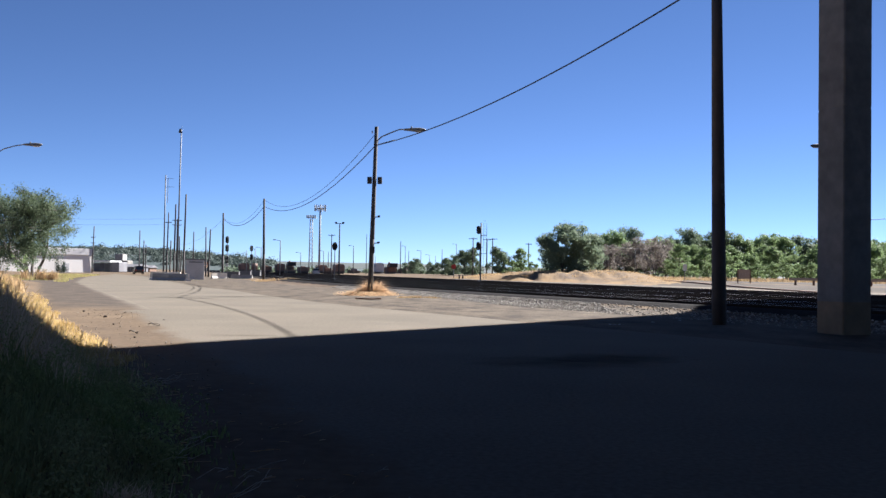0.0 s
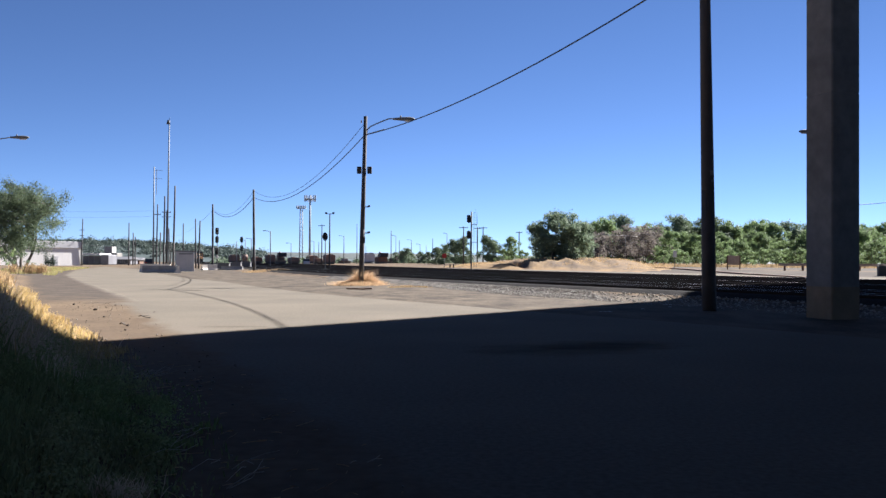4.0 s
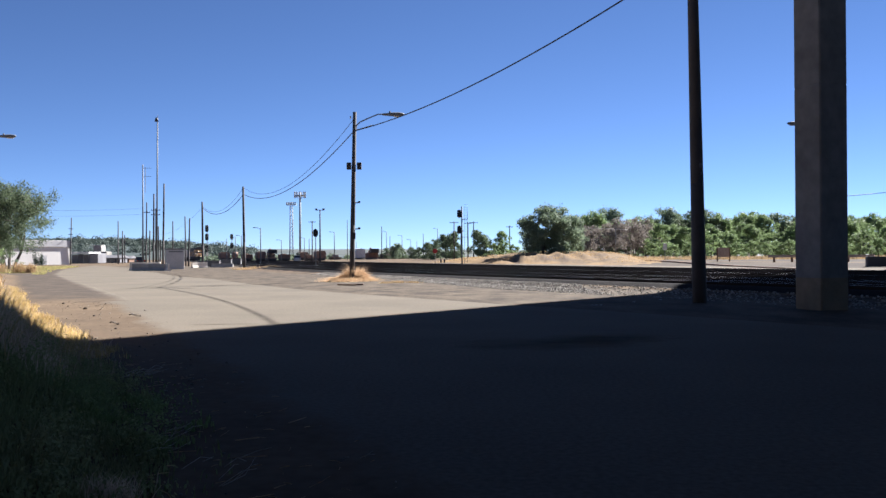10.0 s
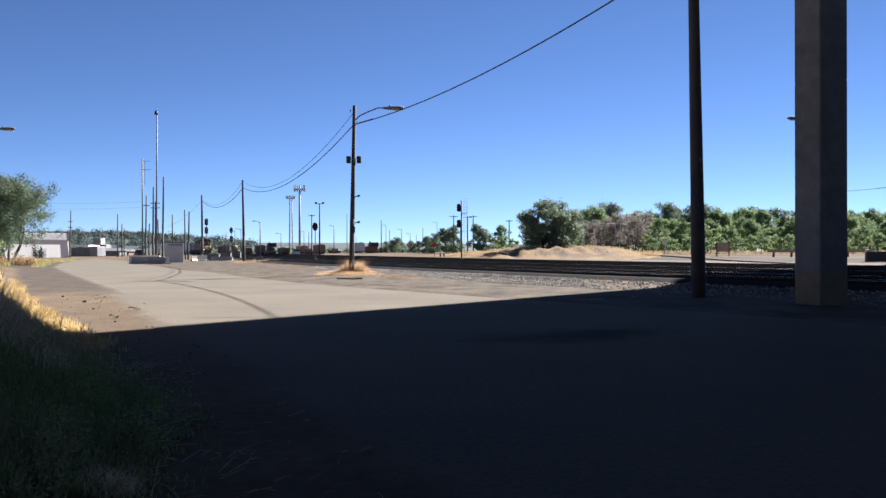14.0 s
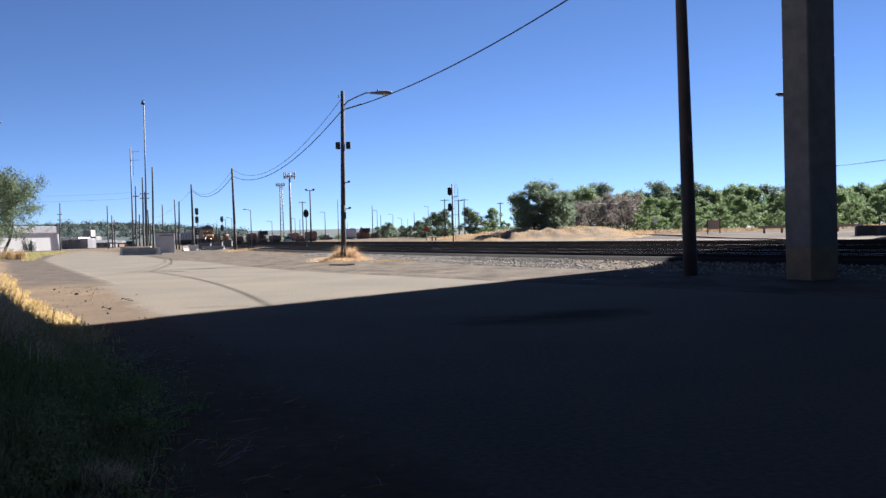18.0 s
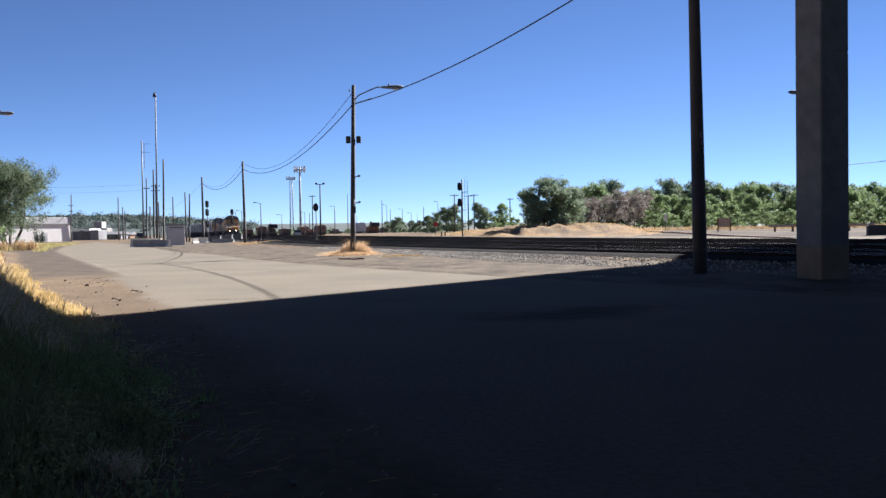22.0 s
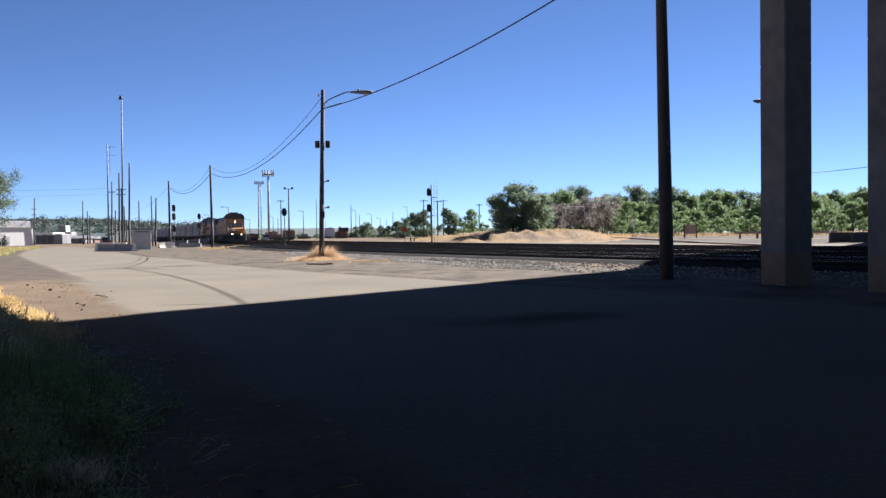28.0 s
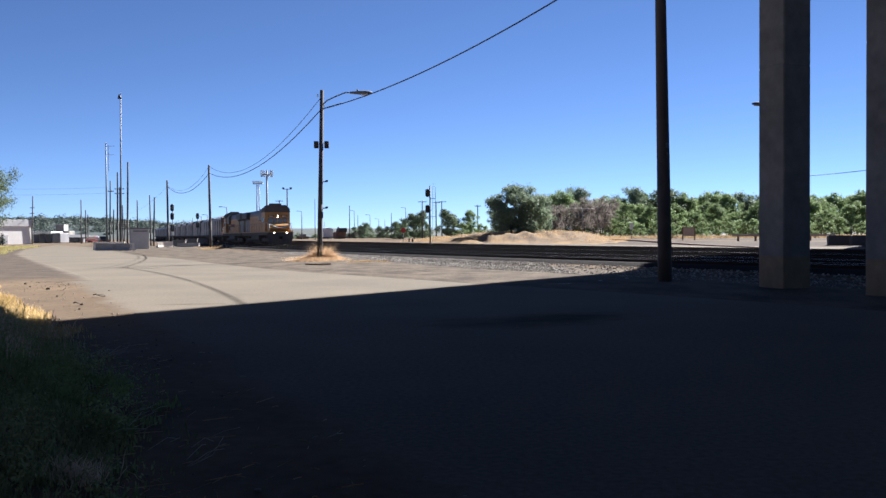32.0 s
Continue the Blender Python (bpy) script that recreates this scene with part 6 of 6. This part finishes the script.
def make_loco():
    """Front at y = +11, rail head at z = 0."""
    L = thing("locomotive", "yellow and grey diesel freight locomotive with its headlights on", "locomotive")
    part("underframe", Geo(M["loco_dark"], M["yellow"]).box((0, 0, 1.35), (3.0, 21.6, 0.34), 0, 0.03), L)
    part("sill_stripe", Geo(M["yellow"]).box((0, 0, 1.60), (3.06, 21.7, 0.10), 0, 0.02), L, "thin yellow sill stripe")
    part("fuel_tank", Geo(M["loco_dark"]).prism([(-1.35, 1.2), (-1.4, 0.7), (-1.05, 0.25), (1.05, 0.25), (1.4, 0.7), (1.35, 1.2)], -3.2, 3.4), L)
    for y in (6.6, -6.6):
        bogie(L, y, 3, 1.85, 0.52, "three-axle bogie")
    # nose and cab
    nose = Geo(M["yellow"])
    nose.prism([(9.0, 1.66), (10.15, 1.66), (10.45, 1.9), (10.3, 2.35), (10.05, 2.52), (9.0, 2.58)], -1.15, 1.15, axis="x")
    part("nose", nose, L, "sloped yellow nose")
    part("emblem", Geo(M["red"]).box((0, 10.43, 2.12), (0.34, 0.06, 0.34)), L, "plain red emblem plate")
    for sx in (-1, 1):
        part("emblem_wing", Geo(M["galv"]).prism([(sx * 0.2, 2.0), (sx * 0.2, 2.24), (sx * 1.0, 2.42), (sx * 0.85, 2.18), (sx * 0.5, 2.04)], 10.40, 10.46), L, "plain grey wing shape")
    cab = Geo(M["yellow"])
    cab.prism([(6.4, 1.66), (9.1, 1.66), (9.1, 2.5), (8.95, 4.05), (6.4, 4.05)], -1.5, 1.5, axis="x")
    c = part("cab", cab, L, "yellow driver's cab")
    roof = Geo(M["loco_dark"])
    roof.prism([(-1.54, 4.0), (1.54, 4.0), (1.48, 4.46), (1.0, 4.88), (-1.0, 4.88), (-1.48, 4.46)], 6.3, 9.05)
    part("cab_roof", roof, L, "dark grey cab roof")
    part("air_conditioner", Geo(M["loco_dark"]).box((0, 7.4, 4.97), (1.3, 1.3, 0.24)), L)
    for sx in (-0.9, -0.31, 0.31, 0.9):
        part("windscreen", Geo(M["cab_glass"]).box((sx, 9.04, 2.95), (0.5, 0.14, 0.6), 0, 0.03, Matrix.Translation((0, 0, 0))), c, "dark windscreen pane")
    for sx in (-1.51, 1.51):
        for y in (7.0, 8.05):
            part("side_window", Geo(M["cab_glass"]).box((sx, y, 3.05), (0.05, 0.75, 0.65), 0, 0.02), c)
        part("cab_door", Geo(M["yellow"]).box((sx, 6.65, 2.7), (0.04, 0.6, 1.9), 0, 0.015), c)
    for sx in (-0.78, 0.78):
        nb_ = part("number_board", Geo(M["black"]).box((sx, 9.0, 3.5), (0.62, 0.14, 0.2)), c)
        part("number_bars", Geo(M["white"]).box((sx, 9.08, 3.5), (0.44, 0.02, 0.1), 0, 0.003), nb_, "plain pale bars")
    hl = part("headlight_housing", Geo(M["black"]).box((0, 9.02, 3.5), (0.26, 0.18, 0.5)), L)
    for z in (3.41, 3.59):
        part("headlight", Geo(M["lamp_on"]).cyl((0, 9.1, z), (0, 9.15, z), 0.062, n=14), hl, "glowing headlight")
    # long hood
    h = Geo(M["yellow"], M["loco_grey"])
    h.prism([(-1.08, 1.66), (1.08, 1.66), (1.08, 4.0), (0.85, 4.36), (-0.85, 4.36), (-1.08, 4.0)], -6.0, 6.4)
    hood = part("hood", h, L, "yellow engine hood")
    part("hood_roof", Geo(M["loco_grey"]).prism([(-1.11, 3.7), (1.11, 3.7), (1.11, 4.02), (0.87, 4.42), (-0.87, 4.42), (-1.11, 4.02)], -5.9, 6.3), L, "grey hood roof")
    part("blower_box", Geo(M["loco_grey"]).prism([(-1.35, 3.1), (-0.9, 2.9), (0.9, 2.9), (1.35, 3.1), (1.4, 4.1), (1.0, 4.5), (-1.0, 4.5), (-1.4, 4.1)], 3.3, 6.2), L)
    part("radiator", Geo(M["loco_grey"]).prism([(-1.0, 1.66), (1.0, 1.66), (1.0, 3.3), (1.5, 3.55), (1.5, 4.35), (-1.5, 4.35), (-1.5, 3.55), (-1.0, 3.3)], -10.4, -5.95), L, "grey flared radiator wings")
    for k in range(3):
        part("fan", Geo(M["loco_dark"]).cyl((0, -7.0 - 1.3 * k, 4.34), (0, -7.0 - 1.3 * k, 4.5), 0.55, n=16), L)
    part("exhaust_stack", Geo(M["loco_dark"]).box((0, -1.5, 4.5), (0.7, 1.0, 0.3)), L)
    for k in range(9):
        for sx in (-1.095, 1.095):
            part("hood_door", Geo(M["yellow"]).box((sx, -5.3 + 1.2 * k, 2.6), (0.03, 1.0, 1.7), 0, 0.012), hood)
    for sx in (-1.52, 1.52):
        part("grille", Geo(M["black"]).box((sx * 0.995, -8.2, 3.95), (0.03, 4.0, 0.62), 0, 0.01), L)
        part("vent_panel", Geo(M["black"]).box((sx * 0.725, 4.7, 2.4), (0.05, 1.6, 0.7), 0, 0.01), L)
    part("lettering_bars", Geo(M["rust"]).box((-1.12, 1.0, 2.75), (0.02, 4.6, 0.45), 0, 0.005), L, "plain red bars on the hood side")
    # front end
    part("pilot", Geo(M["loco_dark"]).prism([(-1.45, 0.95), (-1.35, 0.2), (0, 0.13), (1.35, 0.2), (1.45, 0.95), (1.45, 1.5), (-1.45, 1.5)], 10.55, 10.85), L, "dark snow plough pilot")
    part("coupler", Geo(M["rail"]).box((0, 11.1, 0.9), (0.34, 0.6, 0.32)), L)
    for sx in (-0.74, 0.74):
        dl = part("ditch_light_box", Geo(M["black"]).box((sx, 10.86, 1.48), (0.36, 0.2, 0.36)), L)
        part("ditch_light", Geo(M["lamp_on"]).cyl((sx, 10.95, 1.48), (sx, 11.0, 1.48), 0.075, n=14), dl, "glowing ditch light")
    for sx in (-1.42, 1.42):
        for yy in (10.6, -10.6):
            for k in range(4):
                part("step", Geo(M["loco_dark"]).box((sx, yy, 0.35 + 0.3 * k), (0.3, 0.5, 0.04)), L)
        part("handrail", Geo(M["white"]).tube([(sx, 10.5, 1.6), (sx, 10.5, 2.6), (sx, 8.9, 2.75)], 0.03, 5), L, "white handrail")
        part("walkway_rail", Geo(M["galv"]).tube([(sx, 6.2, 2.65), (sx, 0, 2.65), (sx, -10.4, 2.65)], 0.022, 5), L)
        for k in range(9):
            part("stanchion", Geo(M["galv"]).cyl((sx, 6.0 - 2.0 * k, 1.55), (sx, 6.0 - 2.0 * k, 2.65), 0.02, n=5), L)
    part("front_rail", Geo(M["white"]).tube([(-1.3, 10.72, 1.65), (-1.3, 10.72, 2.55), (-0.35, 10.72, 2.1), (0.35, 10.72, 2.1), (1.3, 10.72, 2.55), (1.3, 10.72, 1.65)], 0.035, 5), L, "white front handrail")
    part("antenna", Geo(M["black"]).cyl((0.5, 8.0, 4.65), (0.5, 8.0, 5.1), 0.025, n=5), L)
    part("horn", Geo(M["galv"]).box((0, 2.6, 4.5), (0.5, 0.5, 0.2)), L)
    return L


def make_hopper():
    H = thing("hopper_car", "grey covered hopper car with vertical side ribs", "rail car")
    n = 8.6
    side = [(-1.52, 1.25), (-1.58, 2.2), (-1.5, 3.9), (-1.05, 4.35), (-0.55, 4.5), (0.55, 4.5), (1.05, 4.35), (1.5, 3.9), (1.58, 2.2), (1.52, 1.25)]
    g = Geo(M["hopper"])
    g.prism(side, -7.0, 7.0)
    part("body", g, H)
    for s in (-1, 1):
        e = Geo(M["loco_dark"])
        e.prism([(7.0 * s, 1.9), (8.3 * s, 3.4), (8.3 * s, 4.25), (7.0 * s, 4.4)], -1.4, 1.4, axis="x")
        part("end_slope", e, H)
        part("end_sill", Geo(M["loco_dark"]).box((0, 7.9 * s, 1.15), (2.8, 1.8, 0.3)), H)
        part("ladder", Geo(M["galv"]).box((1.5 * s, 8.2 * s, 2.4), (0.08, 0.45, 2.4)), H)
        part("coupler", Geo(M["rail"]).box((0, 8.95 * s, 0.9), (0.3, 0.6, 0.3)), H)
        bogie(H, 6.6 * s, 2, 1.75, 0.46, "two-axle bogie")
        for k in range(5):
            part("seam", Geo(M["loco_dark"]).prism([(-0.14, 1.35), (0.14, 1.35), (0.14, 3.8), (-0.14, 3.8)], 1.48 * s, 1.615 * s, m=Matrix.Translation((0, -6.8 + 3.4 * k, 0)), axis="x"), H, "dark vertical seam")
        for k in range(9):
            part("rib", Geo(M["hopper"]).prism([(-0.05, 1.3), (0.05, 1.3), (0.05, 3.9), (-0.05, 3.9)], 1.5 * s, 1.66 * s, m=Matrix.Translation((0, -6.4 + 1.6 * k, 0)), axis="x"), H)
        part("side_sill", Geo(M["loco_dark"]).box((1.5 * s, 0, 1.2), (0.16, 16.4, 0.28)), H)
    for k in range(3):
        g = Geo(M["loco_dark"])
        g.add([(-1.3, -4.8 + 4.0 * k - 0.2, 1.25), (1.3, -4.8 + 4.0 * k - 0.2, 1.25), (1.3, -1.2 + 4.0 * k - 0.6, 1.25), (-1.3, -1.2 + 4.0 * k - 0.6, 1.25), (-0.5, -3.6 + 4.0 * k, 0.35), (0.5, -3.6 + 4.0 * k, 0.35), (0.5, -2.9 + 4.0 * k, 0.35), (-0.5, -2.9 + 4.0 * k, 0.35)],
              [(0, 1, 5, 4), (1, 2, 6, 5), (2, 3, 7, 6), (3, 0, 4, 7), (4, 5, 6, 7)])
        part("outlet", g, H)
    part("running_board", Geo(M["galv"]).box((0, 0, 4.62), (0.6, 16.4, 0.06)), H)
    for k in range(5):
        part("hatch", Geo(M["hopper"]).box((0, -5.6 + 2.8 * k, 4.58), (0.9, 1.6, 0.12)), H)
    for k in range(2):
        part("marking_bars", Geo(M["white"]).box((-1.6, -3.5 + 6 * k, 3.0), (0.03, 1.6, 0.3), 0, 0.01), H, "plain pale bars on the side")
    return H


# ---- the train's way along the second track ----
TY = np.arange(560.0, 20.0, -0.5)
TP = [track_at(TRACKS[1], y)[0] for y in TY]
TS = np.concatenate([[0], np.cumsum([(b - a).length for a, b in zip(TP, TP[1:])])])
TX, TYY = np.array([p.x for p in TP]), np.array([p.y for p in TP])


def train_front(t):
    """Arc length of the leading headlight at a time."""
    y = 446.18 - 11.913 * t + 0.0402 * t * t
    return float(np.interp(-y, -TYY, TS))


def on_track(s):
    if s < 0:
        d = Vector((TX[1] - TX[0], TYY[1] - TYY[0], 0)).normalized()
        return Vector((TX[0], TYY[0], RAIL_Z)) + d * s
    return Vector((float(np.interp(s, TS, TX)), float(np.interp(s, TS, TYY)), RAIL_Z))


def vehicle_pose(s_mid, half):
    a, b = on_track(s_mid + half), on_track(s_mid - half)
    d = (a - b).normalized()
    mid = (a + b) / 2
    return Matrix.Translation((mid.x, mid.y, RAIL_Z)) @ Matrix.Rotation(math.atan2(d.y, d.x) - math.pi / 2, 4, "Z")


loco = make_loco()
loco_b = copy_thing(loco, Matrix.Identity(4))
tagged(loco_b, "yellow and grey diesel locomotive trailing backwards behind the first")
TRAIN = [(loco, -9.0, 6.6), (loco_b, -9.0 - 22.6, -6.6)]
hopper = make_hopper()
place = -9.0 - 22.9 - 11.2 - 9.4
for k in range(13):
    h = hopper if k == 0 else copy_thing(hopper, Matrix.Identity(4))
    tagged(h, group="hopper cars of the train")
    TRAIN.append((h, place, 6.6))
    place -= 18.2

black_car = car(-66, 178, 60, "car_black", "black car driving away along the road")
red_car = car(-125, 240, 0, "car_red", "red car driving past far down the road")

build_ground()
build_road()
build_tracks()
build_bridge()
build_poles()
build_yard_front()
build_buildings()
build_hills()
build_trees()
build_right_side()
build_far_yard()
grass_spray(-5.35, 53.3, 2.9, 1.25, 9000, 1, "straw-coloured dry weeds round the lamp pole's foot")
weed_mound(-22.6, 104.0, 5.0, 0.35, 900, 2, "low reddish dry weeds at a pole's foot")
weed_mound(-33.0, 50.0, 4.0, 0.9, 1500, 3, "tan dry tumbleweeds on the verge")
weed_mound(-42.9, 88.0, 4.2, 1.15, 900, 4, "tan dry tumbleweeds on the verge")
grass_spray(-6.3, 52.2, 1.0, 0.45, 2600, 11, "flattened straw-coloured weeds beside the lamp pole")
weed_mound(-2.4, 49.5, 2.6, 0.12, 500, 5, "thin dry weeds on the gravel")
tuft = random.Random(77)
spots = [(-2.05 + tuft.gauss(0, 0.09), 5.4 + tuft.gauss(0, 0.09)) for _ in range(420)]
solid("withered_weed", blade_field([(x, y, ground_z(x, y), 1.0) for x, y in spots], M["deadgrass"], 0.03, 0.15, 8, 0.003, 1.6), "small pale withered weed at the foot of the bank", "weeds", kind="stuff")
twig = random.Random(41)
for px, py, n, ln in ((-3.93, 11.05, 11, 0.42), (-2.2, 6.65, 5, 0.34), (-1.75, 6.2, 4, 0.3), (-1.5, 5.7, 4, 0.4), (-2.3, 7.4, 4, 0.2), (-0.6, 6.4, 3, 0.12)):
    g = Geo(M["pale_twig"])
    for _ in range(n):
        a, k = twig.uniform(-0.3, 1.5), ln * twig.uniform(0.35, 1.0)
        x, y = px + twig.gauss(0, 0.10), py + twig.gauss(0, 0.10)
        z = ground_z(x, y) + 0.015
        g.tube([(x, y, z), (x + math.cos(a) * k * 0.5, y + math.sin(a) * k * 0.5, z + k * twig.uniform(0.05, 0.3)), (x + math.cos(a + 0.25) * k, y + math.sin(a + 0.25) * k, z + k * twig.uniform(0.0, 0.35))], 0.0028, 4, r1=0.0012)
    solid("dry_twigs", g, "small heap of pale bleached twigs on the dirt", "twigs", kind="stuff")
build_bank_grass()
build_verge()
build_stones()


def motions():
    times = [0.5 * k for k in range(65)]
    for ob, back, half in TRAIN:
        walk(ob, [(t, vehicle_pose(train_front(t) + back, half)) for t in times])
    z = ground_z(-66, 178) + 0.02
    walk(black_car, [(0, pose(-65.6, 176, z, 0, 0, 116)), (2, pose(-64.6, 181, z, 0, 0, 108)), (4, pose(-64.9, 186, z, 0, 0, 112)), (8, pose(-66.0, 190, z, 0, 0, 116)), (32, pose(-66.0, 190, z, 0, 0, 116))])
    z = 0.02
    walk(red_car, [(0, pose(-128, 240, z)), (23, pose(-128, 240, z)), (26.5, pose(-103, 240, z)), (28.5, pose(-93.6, 240, z)), (30, pose(-88.6, 240, z)), (31, pose(-86.3, 240, z)), (32, pose(-85.6, 240, z))])


motions()
